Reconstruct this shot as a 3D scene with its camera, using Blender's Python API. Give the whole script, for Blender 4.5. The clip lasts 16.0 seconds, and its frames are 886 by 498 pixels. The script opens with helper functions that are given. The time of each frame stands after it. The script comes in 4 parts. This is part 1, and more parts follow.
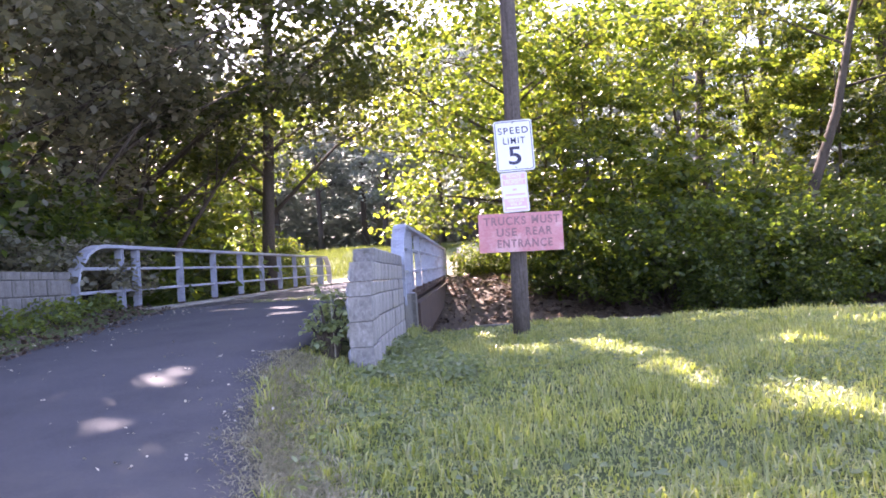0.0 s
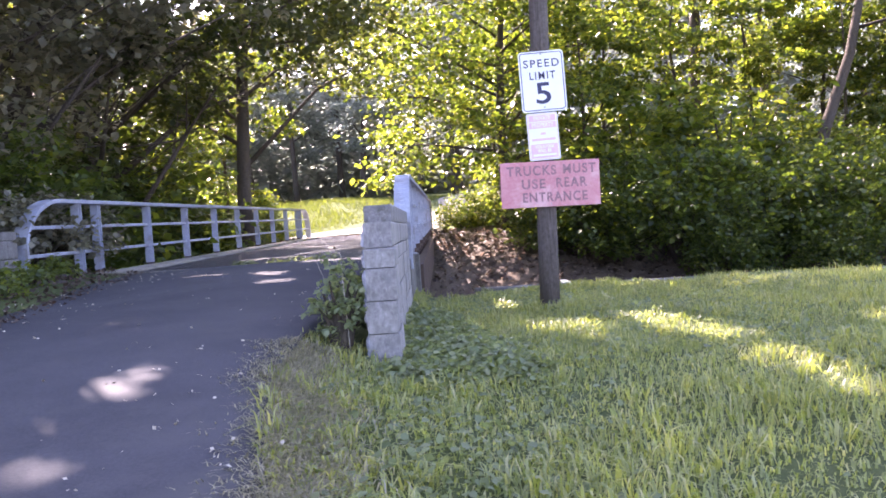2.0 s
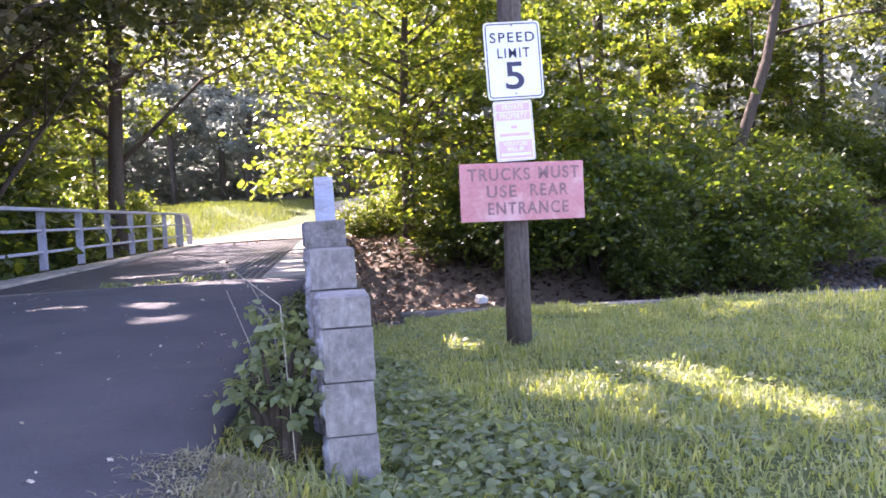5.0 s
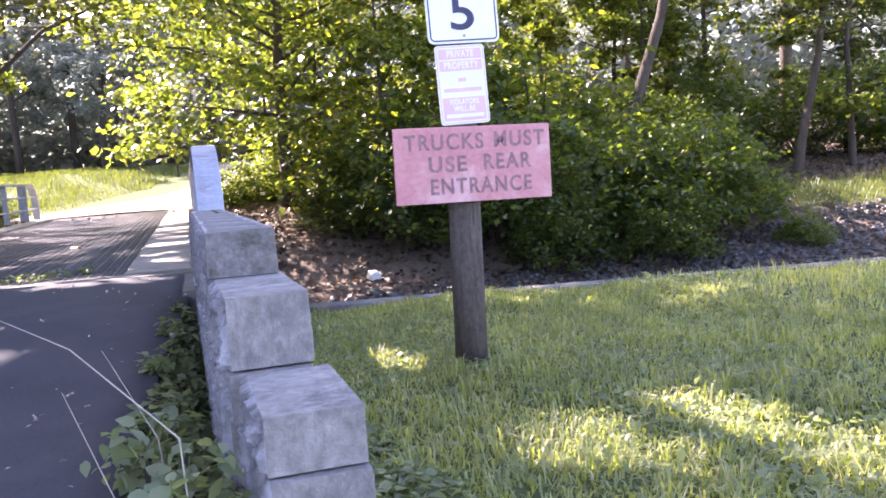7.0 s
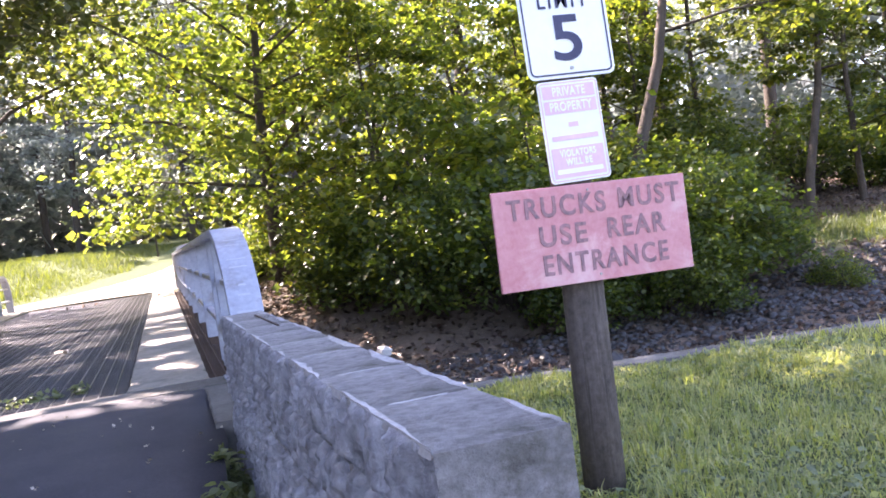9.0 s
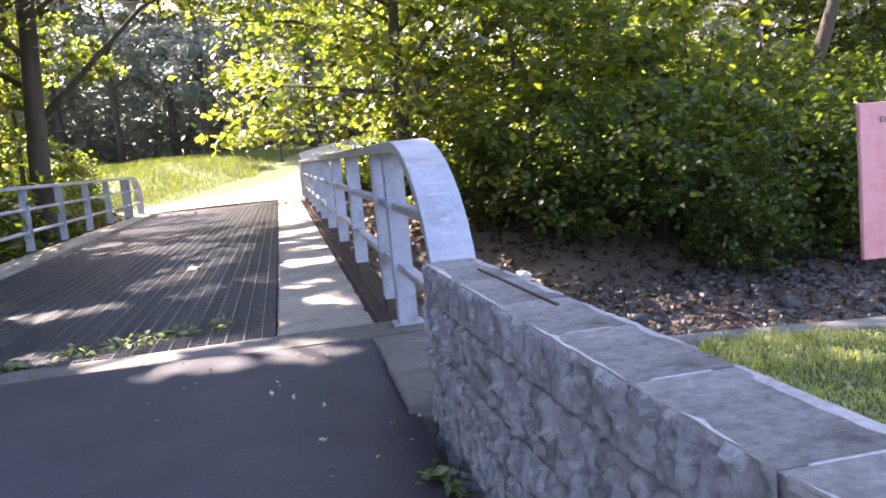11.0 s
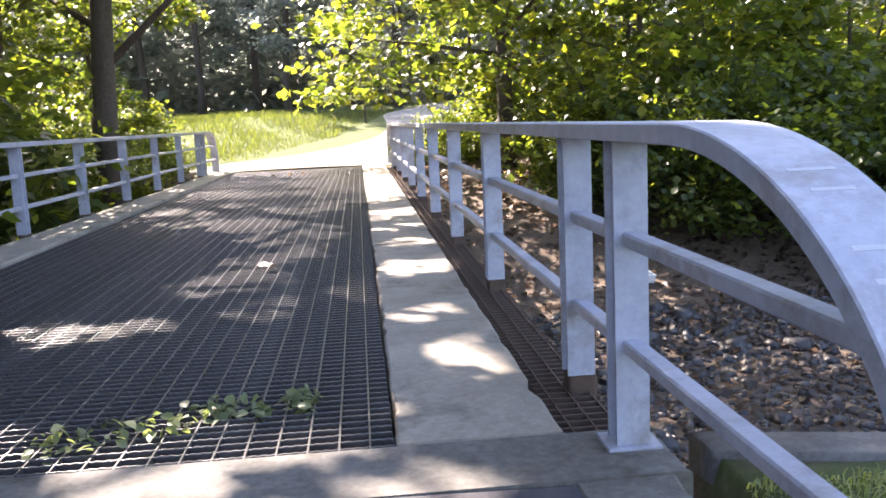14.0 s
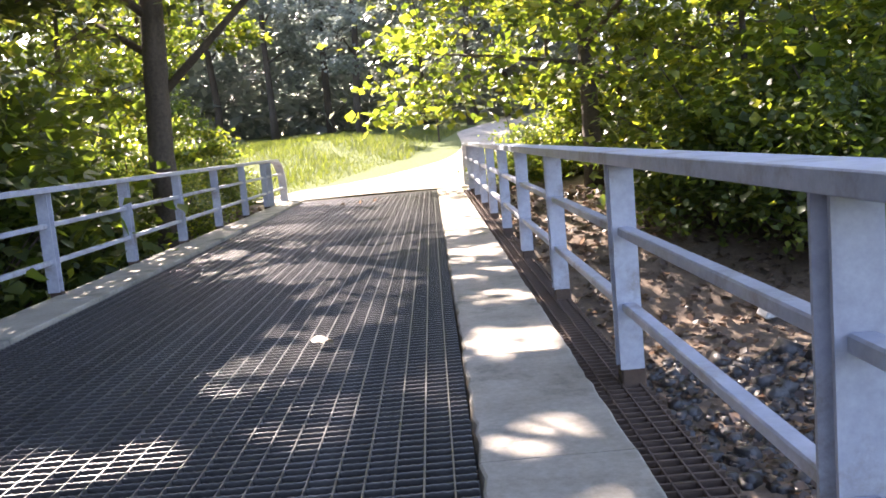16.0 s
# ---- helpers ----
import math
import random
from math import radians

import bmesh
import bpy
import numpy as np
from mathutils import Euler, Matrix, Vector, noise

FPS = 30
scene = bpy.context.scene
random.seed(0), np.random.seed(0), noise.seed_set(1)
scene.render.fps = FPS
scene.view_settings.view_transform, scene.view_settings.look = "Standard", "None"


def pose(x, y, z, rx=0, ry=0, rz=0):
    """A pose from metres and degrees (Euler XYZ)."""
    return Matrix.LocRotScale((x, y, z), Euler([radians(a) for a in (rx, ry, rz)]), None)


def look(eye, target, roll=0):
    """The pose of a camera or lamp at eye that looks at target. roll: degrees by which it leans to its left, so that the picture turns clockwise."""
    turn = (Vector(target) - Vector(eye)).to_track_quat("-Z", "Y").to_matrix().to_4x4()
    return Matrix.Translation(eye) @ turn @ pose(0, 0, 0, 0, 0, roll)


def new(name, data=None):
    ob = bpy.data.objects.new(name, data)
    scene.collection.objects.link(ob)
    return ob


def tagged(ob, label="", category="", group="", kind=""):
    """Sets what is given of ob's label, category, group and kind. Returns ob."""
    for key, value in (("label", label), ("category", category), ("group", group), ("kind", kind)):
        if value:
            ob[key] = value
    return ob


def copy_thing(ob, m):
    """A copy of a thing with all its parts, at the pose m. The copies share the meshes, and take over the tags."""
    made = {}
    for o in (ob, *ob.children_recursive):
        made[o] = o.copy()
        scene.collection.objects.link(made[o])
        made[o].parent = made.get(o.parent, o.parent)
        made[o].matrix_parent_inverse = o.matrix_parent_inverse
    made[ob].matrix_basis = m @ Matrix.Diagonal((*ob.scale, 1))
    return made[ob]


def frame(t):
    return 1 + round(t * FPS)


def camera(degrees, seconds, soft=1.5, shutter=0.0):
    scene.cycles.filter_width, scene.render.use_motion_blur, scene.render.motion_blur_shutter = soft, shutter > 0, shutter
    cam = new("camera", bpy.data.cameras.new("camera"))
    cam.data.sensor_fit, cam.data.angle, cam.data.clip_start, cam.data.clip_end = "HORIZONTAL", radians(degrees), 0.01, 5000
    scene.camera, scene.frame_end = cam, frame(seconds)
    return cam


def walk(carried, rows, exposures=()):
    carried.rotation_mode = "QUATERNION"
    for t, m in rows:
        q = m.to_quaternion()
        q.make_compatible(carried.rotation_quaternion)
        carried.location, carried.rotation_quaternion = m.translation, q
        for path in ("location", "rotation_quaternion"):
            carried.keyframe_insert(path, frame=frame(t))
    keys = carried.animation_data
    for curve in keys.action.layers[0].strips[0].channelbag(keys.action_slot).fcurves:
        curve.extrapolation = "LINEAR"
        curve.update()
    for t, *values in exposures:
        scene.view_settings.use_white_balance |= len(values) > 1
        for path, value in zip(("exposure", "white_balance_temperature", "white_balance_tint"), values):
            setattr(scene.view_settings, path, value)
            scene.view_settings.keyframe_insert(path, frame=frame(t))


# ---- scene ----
cam = camera(54.5, 16.0, 1.7)
EXPOSURE = 2.75
PATH = [
    (0, (1.038, -12.826, 0.221), (0.978, -10.828, 0.285), -3.8),
    (0.5, (0.897, -12.538, 0.273), (0.862, -10.538, 0.312), -2.6),
    (1, (0.788, -12.136, 0.269), (0.802, -10.137, 0.228), -5.8),
    (1.5, (0.662, -11.701, 0.295), (0.694, -9.702, 0.253), -4.8),
    (2, (0.556, -11.304, 0.34), (0.552, -9.305, 0.286), -4.0),
    (2.5, (0.487, -10.945, 0.368), (0.513, -8.946, 0.386), -3.0),
    (3, (0.369, -10.681, 0.385), (0.522, -8.687, 0.336), -0.6),
    (3.2, (0.354, -10.531, 0.433), (0.513, -8.541, 0.31), -1.7),
    (5.3, (0.089, -8.941, 0.478), (0.392, -6.965, 0.419), -3.6),
    (5.5, (0.112, -8.696, 0.483), (0.501, -6.737, 0.384), -2.3),
    (6, (0.074, -8.322, 0.544), (0.606, -6.41, 0.296), -3.5),
    (6.5, (0.04, -7.943, 0.554), (0.643, -6.042, 0.405), -5.0),
    (7, (-0.024, -7.612, 0.627), (0.529, -5.697, 0.458), -4.3),
    (7.5, (-0.071, -7.278, 0.668), (0.398, -5.338, 0.543), -5.3),
    (8, (-0.146, -6.861, 0.696), (0.376, -4.93, 0.67), -5.7),
    (8.5, (-0.226, -6.567, 0.777), (0.384, -4.666, 0.651), -5.2),
    (9, (-0.271, -6.198, 0.784), (0.349, -4.297, 0.745), -8.0),
    (9.5, (-0.335, -5.846, 0.806), (0.175, -3.913, 0.764), -4.3),
    (10, (-0.423, -5.596, 0.844), (0.036, -3.656, 0.688), -2.4),
    (10.2, (-0.426, -5.418, 0.864), (-0.02, -3.469, 0.671), -4.7),
    (12.3, (-0.61, -3.922, 0.913), (-0.403, -1.944, 0.705), -2.7),
    (12.5, (-0.61, -3.734, 0.944), (-0.461, -1.754, 0.704), -1.3),
    (13, (-0.62, -3.303, 0.98), (-0.498, -1.324, 0.723), -2.8),
    (13.5, (-0.651, -2.927, 0.963), (-0.467, -0.944, 0.787), -1.9),
    (14, (-0.68, -2.663, 1.004), (-0.499, -0.69, 0.731), -2.7),
    (14.5, (-0.672, -2.294, 1.035), (-0.436, -0.332, 0.726), -5.3),
    (15, (-0.705, -1.974, 1.07), (-0.572, 0.003, 0.798), -9.6),
    (15.5, (-0.694, -1.607, 1.116), (-0.658, 0.37, 0.817), -8.0),
    (16, (-0.68, -1.178, 1.101), (-0.673, 0.809, 0.874), -5.1),
]
walk(cam, [(t, look(eye, target, roll)) for t, eye, target, roll in PATH], [(0, EXPOSURE + 0.2, 6550, 37), (8, EXPOSURE + 0.2, 6550, 33), (12.3, EXPOSURE + 0.15, 6850, 24), (16, EXPOSURE + 0.14, 6850, 22)])

# ---- light ----
SUN_AZ, SUN_EL = radians(33), radians(44)          # to the left of the way ahead, and up
TO_SUN = Vector((-math.sin(SUN_AZ) * math.cos(SUN_EL), math.cos(SUN_AZ) * math.cos(SUN_EL), math.sin(SUN_EL)))
world = bpy.data.worlds.new("sky")
scene.world = world
world.use_nodes = True
wn = world.node_tree
sky = wn.nodes.new("ShaderNodeTexSky")
sky.sky_type, sky.sun_disc = "NISHITA", False
sky.sun_elevation, sky.sun_rotation = SUN_EL, -SUN_AZ
sky.dust_density, sky.air_density = 2.0, 1.0
wn.links.new(sky.outputs[0], wn.nodes["Background"].inputs[0])
wn.nodes["Background"].inputs[1].default_value = 0.13
sun = new("sun", bpy.data.lights.new("sun", "SUN"))
sun.data.energy, sun.data.angle, sun.data.color = 5.0, radians(0.53), (1.0, 0.93, 0.82)
sun.matrix_world = look((0, 0, 60), Vector((0, 0, 60)) - TO_SUN)


# ---- materials ----
def material(name, base, rough=0.8, metal=0.0, spec=0.4):
    """A principled material with the helpers to shape it: its tree, shader and a maker of nodes."""
    m = bpy.data.materials.new(name)
    m.use_nodes = True
    t = m.node_tree
    p = t.nodes["Principled BSDF"]
    p.inputs["Base Color"].default_value = (*base, 1)
    p.inputs["Roughness"].default_value, p.inputs["Metallic"].default_value = rough, metal
    p.inputs["Specular IOR Level"].default_value = spec
    return m, t, p


def node(t, kind, **inputs):
    n = t.nodes.new(kind)
    for key, value in inputs.items():
        n.inputs[key.replace("_", " ")].default_value = value
    return n


def noise_at(t, scale, detail=6.0, rough=0.6, stretch=None):
    n = node(t, "ShaderNodeTexNoise", Scale=scale, Detail=detail, Roughness=rough)
    c = t.nodes.new("ShaderNodeTexCoord")
    if stretch:
        mp = t.nodes.new("ShaderNodeMapping")
        mp.inputs["Scale"].default_value = stretch
        t.links.new(c.outputs["Object"], mp.inputs[0])
        t.links.new(mp.outputs[0], n.inputs["Vector"])
    else:
        t.links.new(c.outputs["Object"], n.inputs["Vector"])
    return n.outputs["Fac"]


def ramp(t, fac, stops):
    r = t.nodes.new("ShaderNodeValToRGB")
    while len(r.color_ramp.elements) < len(stops):
        r.color_ramp.elements.new(0.5)
    for e, (at, colour) in zip(r.color_ramp.elements, stops):
        e.position = at
        e.color = (*colour, 1) if len(colour) == 3 else colour
    t.links.new(fac, r.inputs[0])
    return r.outputs[0]


def mixed(t, fac, a, b, kind="MIX"):
    n = t.nodes.new("ShaderNodeMix")
    n.data_type, n.blend_type = "RGBA", kind
    for sock, value in ((n.inputs[0], fac), (n.inputs[6], a), (n.inputs[7], b)):
        if isinstance(value, (int, float)):
            sock.default_value = value
        elif isinstance(value, tuple):
            sock.default_value = (*value, 1)
        else:
            t.links.new(value, sock)
    return n.outputs[2]


def bump(t, p, height, strength=0.4, distance=0.01):
    b = node(t, "ShaderNodeBump", Strength=strength, Distance=distance)
    t.links.new(height, b.inputs["Height"])
    t.links.new(b.outputs[0], p.inputs["Normal"])


def spotted(name, dark, light, scale, fine, rough=0.85, metal=0.0, strength=0.4, distance=0.01, stain=None, stretch=None, per_piece=0.0):
    """Two scales of noise between two colours, a stain on top, and relief from the fine one."""
    m, t, p = material(name, light, rough, metal)
    big, small = noise_at(t, scale, 5, 0.6, stretch), noise_at(t, fine, 8, 0.7)
    c = mixed(t, 0.45, ramp(t, big, [(0.3, dark), (0.7, light)]), ramp(t, small, [(0.35, dark), (0.65, light)]))
    if stain:
        c = mixed(t, ramp(t, noise_at(t, scale * 0.45, 7, 0.75, stretch), [(0.52, (0, 0, 0)), (0.66, (1, 1, 1))]), c, stain)
    if per_piece:
        info = t.nodes.new("ShaderNodeObjectInfo")
        c = mixed(t, per_piece, c, ramp(t, info.outputs["Random"], [(0.0, (0.35, 0.34, 0.36)), (1.0, (1, 1, 1))]), "MULTIPLY")
    t.links.new(c, p.inputs["Base Color"])
    bump(t, p, small, strength, distance)
    return m


def leaf_material(name, dark, light, gold, gold_share=0.2, through_tint=(2.5, 2.3, 0.65), patchy=False):
    """Leaves that let the sun shine through, each of a slightly different green."""
    m, t, p = material(name, light, 0.42, 0.0, 0.5)
    isle = t.nodes.new("ShaderNodeNewGeometry").outputs["Random Per Island"]
    c = ramp(t, isle, [(0.0, dark), (0.55, light), (1 - gold_share, light), (1.0, gold)])
    if patchy:
        c = mixed(t, 1.0, c, ramp(t, noise_at(t, 1.1, 6, 0.65), [(0.32, (0.76, 0.8, 0.78)), (0.68, (1.25, 1.18, 1.05))]), "MULTIPLY")
    t.links.new(c, p.inputs["Base Color"])
    tr = t.nodes.new("ShaderNodeBsdfTranslucent")
    t.links.new(mixed(t, 1.0, c, through_tint, "MULTIPLY"), tr.inputs[0])
    mx = node(t, "ShaderNodeMixShader", Fac=0.5)
    t.links.new(p.outputs[0], mx.inputs[1])
    t.links.new(tr.outputs[0], mx.inputs[2])
    t.links.new(mx.outputs[0], t.nodes["Material Output"].inputs[0])
    return m


ASPHALT = spotted("asphalt", (0.028, 0.028, 0.036), (0.078, 0.076, 0.087), 1.6, 70, 0.85, 0, 0.5, 0.006, (0.07, 0.068, 0.07))
CONCRETE = spotted("concrete", (0.21, 0.188, 0.158), (0.375, 0.345, 0.30), 3.2, 35, 0.9, 0, 0.4, 0.006, (0.12, 0.115, 0.10))
DIRTY_CONCRETE = spotted("dirty_concrete", (0.08, 0.076, 0.068), (0.22, 0.208, 0.19), 3.0, 30, 0.95, 0, 0.6, 0.01, (0.07, 0.065, 0.05))
BLOCK = spotted("concrete_block", (0.16, 0.15, 0.142), (0.47, 0.445, 0.43), 9.0, 34, 0.92, 0, 0.7, 0.012, (0.15, 0.14, 0.138), (1, 1, 0.45), 0.22)
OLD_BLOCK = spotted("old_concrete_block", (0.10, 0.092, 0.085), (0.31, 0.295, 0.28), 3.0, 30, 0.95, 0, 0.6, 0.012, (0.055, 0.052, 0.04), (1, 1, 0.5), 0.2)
HEWN = spotted("hewn_block_face", (0.15, 0.145, 0.155), (0.60, 0.60, 0.65), 9.0, 22, 0.92, 0, 1.0, 0.02, (0.10, 0.096, 0.10), (1, 1, 0.4), 0.12)
CAPPING = spotted("cap_mortar", (0.12, 0.113, 0.11), (0.42, 0.40, 0.40), 5.0, 38, 0.92, 0, 1.0, 0.02, (0.085, 0.08, 0.065))
MORTAR = spotted("mortar", (0.24, 0.23, 0.23), (0.52, 0.50, 0.50), 6.0, 60, 0.95, 0, 0.4, 0.006)
PAINT = spotted("pale_blue_paint", (0.25, 0.268, 0.335), (0.40, 0.423, 0.508), 6.0, 28, 0.5, 0, 0.3, 0.003, (0.21, 0.20, 0.205))
STEEL = spotted("worn_deck_steel", (0.012, 0.011, 0.011), (0.05, 0.047, 0.047), 2.0, 40, 0.5, 0.1, 0.3, 0.004)
LONG_STEEL = spotted("long_bar_steel", (0.03, 0.029, 0.03), (0.13, 0.127, 0.13), 2.0, 40, 0.4, 0.4, 0.3, 0.004)
WORN_TOP = spotted("traffic_worn_steel", (0.05, 0.048, 0.05), (0.20, 0.196, 0.20), 2.0, 40, 0.33, 0.5, 0.3, 0.004)
RUST = spotted("rusty_beam", (0.05, 0.035, 0.03), (0.12, 0.08, 0.06), 3.0, 25, 0.85, 0.2, 0.4, 0.006)
BARK = spotted("bark", (0.035, 0.028, 0.022), (0.11, 0.088, 0.07), 5.0, 22, 0.95, 0, 0.9, 0.03, None, (1, 1, 0.2))
POLE = spotted("weathered_pole", (0.045, 0.036, 0.031), (0.165, 0.135, 0.12), 5.0, 28, 0.9, 0, 0.7, 0.012, (0.045, 0.035, 0.03), (5, 5, 0.35))
CHALK = spotted("chalky_paint", (0.37, 0.385, 0.43), (0.46, 0.475, 0.53), 8.0, 40, 0.8)
RED_PAINT = spotted("faded_red_paint", (0.50, 0.17, 0.19), (0.66, 0.33, 0.35), 4.0, 30, 0.6, 0, 0.15, 0.002, (0.68, 0.42, 0.43))
FADED_BLACK = spotted("faded_black_letters", (0.12, 0.085, 0.10), (0.46, 0.235, 0.255), 16.0, 60, 0.7)
WHITE_SIGN = spotted("white_sign_sheet", (0.74, 0.75, 0.78), (0.82, 0.82, 0.84), 3.0, 20, 0.4, 0, 0.03, 0.001)
PINK_SIGN = spotted("faded_pink_print", (0.70, 0.42, 0.56), (0.78, 0.54, 0.66), 5.0, 30, 0.5, 0, 0.03, 0.001)
NAVY = spotted("navy_print", (0.025, 0.025, 0.07), (0.05, 0.05, 0.11), 5.0, 30, 0.5, 0, 0.03, 0.001)
GALVANISED = spotted("galvanised_steel", (0.3, 0.3, 0.3), (0.45, 0.45, 0.45), 5.0, 40, 0.5, 0.8, 0.1, 0.002)
LITTER_WHITE = spotted("old_white_plastic", (0.5, 0.5, 0.48), (0.72, 0.72, 0.70), 5.0, 30, 0.6, 0, 0.1, 0.002)
TWIG = spotted("dry_twig", (0.30, 0.26, 0.2), (0.5, 0.45, 0.37), 8.0, 40, 0.9)
LEAF_A = leaf_material("maple_leaf", (0.028, 0.047, 0.014), (0.07, 0.102, 0.027), (0.16, 0.175, 0.04), 0.3, (3.3, 3.0, 0.9))
LEAF_B = leaf_material("understorey_leaf", (0.05, 0.07, 0.03), (0.095, 0.13, 0.05), (0.16, 0.185, 0.06), 0.25, (3.0, 2.8, 0.75))
LEAF_C = leaf_material("grey_green_leaf", (0.12, 0.12, 0.092), (0.20, 0.195, 0.15), (0.29, 0.27, 0.20), 0.35, (1.4, 1.35, 0.9))
LEAF_D = leaf_material("creeper_leaf", (0.12, 0.15, 0.085), (0.195, 0.235, 0.135), (0.28, 0.31, 0.18), 0.2, (1.7, 1.7, 0.8))
# distance haze is painted into this leaf colour as paler, greyer greens
LEAF_HAZED = leaf_material("hazed_far_leaf", (0.12, 0.14, 0.13), (0.20, 0.218, 0.20), (0.27, 0.285, 0.25), 0.3, (1.8, 1.85, 1.7))
LEAF_BUSH = leaf_material("bush_leaf", (0.028, 0.046, 0.019), (0.058, 0.088, 0.034), (0.12, 0.15, 0.045), 0.25, (3.4, 3.1, 0.7))
LEAF_SHADE = leaf_material("shade_leaf", (0.03, 0.042, 0.018), (0.06, 0.078, 0.032), (0.12, 0.13, 0.05), 0.25, (2.1, 1.95, 0.6))
DEAD_LEAF = leaf_material("dead_leaf", (0.045, 0.035, 0.03), (0.10, 0.076, 0.066), (0.22, 0.175, 0.15), 0.3, (1.2, 1.0, 0.8))
GRASS = leaf_material("grass_blade", (0.17, 0.20, 0.10), (0.29, 0.32, 0.17), (0.44, 0.42, 0.28), 0.35, (1.7, 1.75, 0.5), True)
MEADOW = leaf_material("meadow_blade", (0.055, 0.07, 0.026), (0.095, 0.12, 0.038), (0.17, 0.19, 0.065), 0.3, (1.5, 1.5, 0.6), True)
DRY_GRASS = leaf_material("dry_grass_blade", (0.22, 0.21, 0.13), (0.38, 0.35, 0.24), (0.56, 0.51, 0.38), 0.4, (1.0, 1.0, 0.8))


# ---- building blocks ----
def link(name, data, material_, parent=None, label=""):
    if material_:
        data.materials.clear()
        data.materials.append(material_)
    ob = new(name, data)
    if parent:
        ob.parent = parent
    if label:
        ob["label"] = label
    return ob


def part(name, bm, material_, parent=None, label="", smooth=False):
    """A bmesh as one mesh object under a thing or a part."""
    data = bpy.data.meshes.new(name)
    bm.to_mesh(data)
    bm.free()
    if smooth:
        data.polygons.foreach_set("use_smooth", np.ones(len(data.polygons), bool))
    return link(name, data, material_, parent, label)


def thing(name, at, label, category, group="", kind=""):
    """An Empty at a thing's base."""
    e = new(name)
    e.empty_display_size = 0.1
    e.matrix_world = at if isinstance(at, Matrix) else Matrix.Translation(at)
    return tagged(e, label, category, group, kind)


def box(x0, x1, y0, y1, z0, z1, bevel=0.0, bm=None):
    bm = bm or bmesh.new()
    made = bmesh.ops.create_cube(bm, size=1)["verts"]
    for v in made:
        v.co = Vector((x0 + (v.co.x + 0.5) * (x1 - x0), y0 + (v.co.y + 0.5) * (y1 - y0), z0 + (v.co.z + 0.5) * (z1 - z0)))
    if bevel:
        edges = list({e for v in made for e in v.link_edges})
        bmesh.ops.bevel(bm, geom=edges, offset=bevel, segments=1, affect="EDGES")
    return bm


def arrays(name, verts, faces):
    """A mesh from numpy arrays of vertices and of triangles or quads."""
    data = bpy.data.meshes.new(name)
    verts, faces = np.asarray(verts, np.float32), np.asarray(faces, np.int32)
    n = faces.shape[1]
    data.vertices.add(len(verts))
    data.vertices.foreach_set("co", verts.ravel())
    data.loops.add(faces.size)
    data.loops.foreach_set("vertex_index", faces.ravel())
    data.polygons.add(len(faces))
    data.polygons.foreach_set("loop_start", np.arange(0, faces.size, n, dtype=np.int32))
    data.update(calc_edges=True)
    return data


def tube(points, radii, sides=8, bm=None, cap=True):
    """A round bar through points, with a radius at each."""
    bm = bm or bmesh.new()
    rings, side = [], Vector((1, 0.13, 0.07))
    points = [Vector(p) for p in points]
    for i, p in enumerate(points):
        along = (points[min(i + 1, len(points) - 1)] - points[max(i - 1, 0)]).normalized()
        u = along.cross(side)
        u = (u if u.length > 0.05 else along.cross(Vector((0, 1, 0)))).normalized()
        w = along.cross(u)
        rings.append([bm.verts.new(p + (math.cos(a) * u + math.sin(a) * w) * float(radii[i])) for a in np.linspace(0, 2 * math.pi, sides, endpoint=False)])
    for a, b in zip(rings, rings[1:]):
        for k in range(sides):
            bm.faces.new((a[k], a[(k + 1) % sides], b[(k + 1) % sides], b[k]))
    if cap:
        bm.faces.new(rings[0][::-1])
        bm.faces.new(rings[-1])
    return bm


def leaves(rng, centres, spread, count, size, droop=0.35, oval=False):
    """Folded leaves strewn round centres: arrays of vertices and triangles."""
    centres = np.asarray(centres, float)
    who = rng.integers(0, len(centres), count)
    spread = np.broadcast_to(np.asarray(spread, float), (len(centres), 3))
    at = centres[who] + rng.normal(0, 1, (count, 3)) * spread[who]
    yaw = rng.uniform(0, 2 * np.pi, count)
    tilt = rng.normal(-droop, 0.45, count)
    roll = rng.normal(0, 0.45, count)
    ahead = np.stack([np.cos(yaw) * np.cos(tilt), np.sin(yaw) * np.cos(tilt), np.sin(tilt)], 1)
    flat = np.stack([-np.sin(yaw), np.cos(yaw), 0 * yaw], 1)
    up = np.cross(ahead, flat)
    side = flat * np.cos(roll)[:, None] + up * np.sin(roll)[:, None]
    norm = np.cross(ahead, side)
    s = (size * rng.uniform(0.6, 1.35, count))[:, None]
    if not oval:
        v = np.stack([at, at + ahead * s * 0.45 + side * s * 0.42 + norm * s * 0.10, at + ahead * s, at + ahead * s * 0.45 - side * s * 0.42 + norm * s * 0.10], 1)
        base = 4 * np.arange(count)[:, None]
        f = np.concatenate([base + [0, 1, 2], base + [0, 2, 3]], 0)
    else:
        shape = ((0, 0, 0), (0.22, 0.30, 0.07), (0.55, 0.32, 0.05), (0.85, 0.13, -0.04), (1.0, 0, -0.12), (0.85, -0.13, -0.04), (0.55, -0.32, 0.05), (0.22, -0.30, 0.07), (0.5, 0, -0.02))
        v = np.stack([at + ahead * s * a_ + side * s * b_ + norm * s * c_ for a_, b_, c_ in shape], 1)
        base = 9 * np.arange(count)[:, None]
        f = np.concatenate([base + [k, (k + 1) % 8, 8] for k in range(8)], 0)
    return v.reshape(-1, 3), f


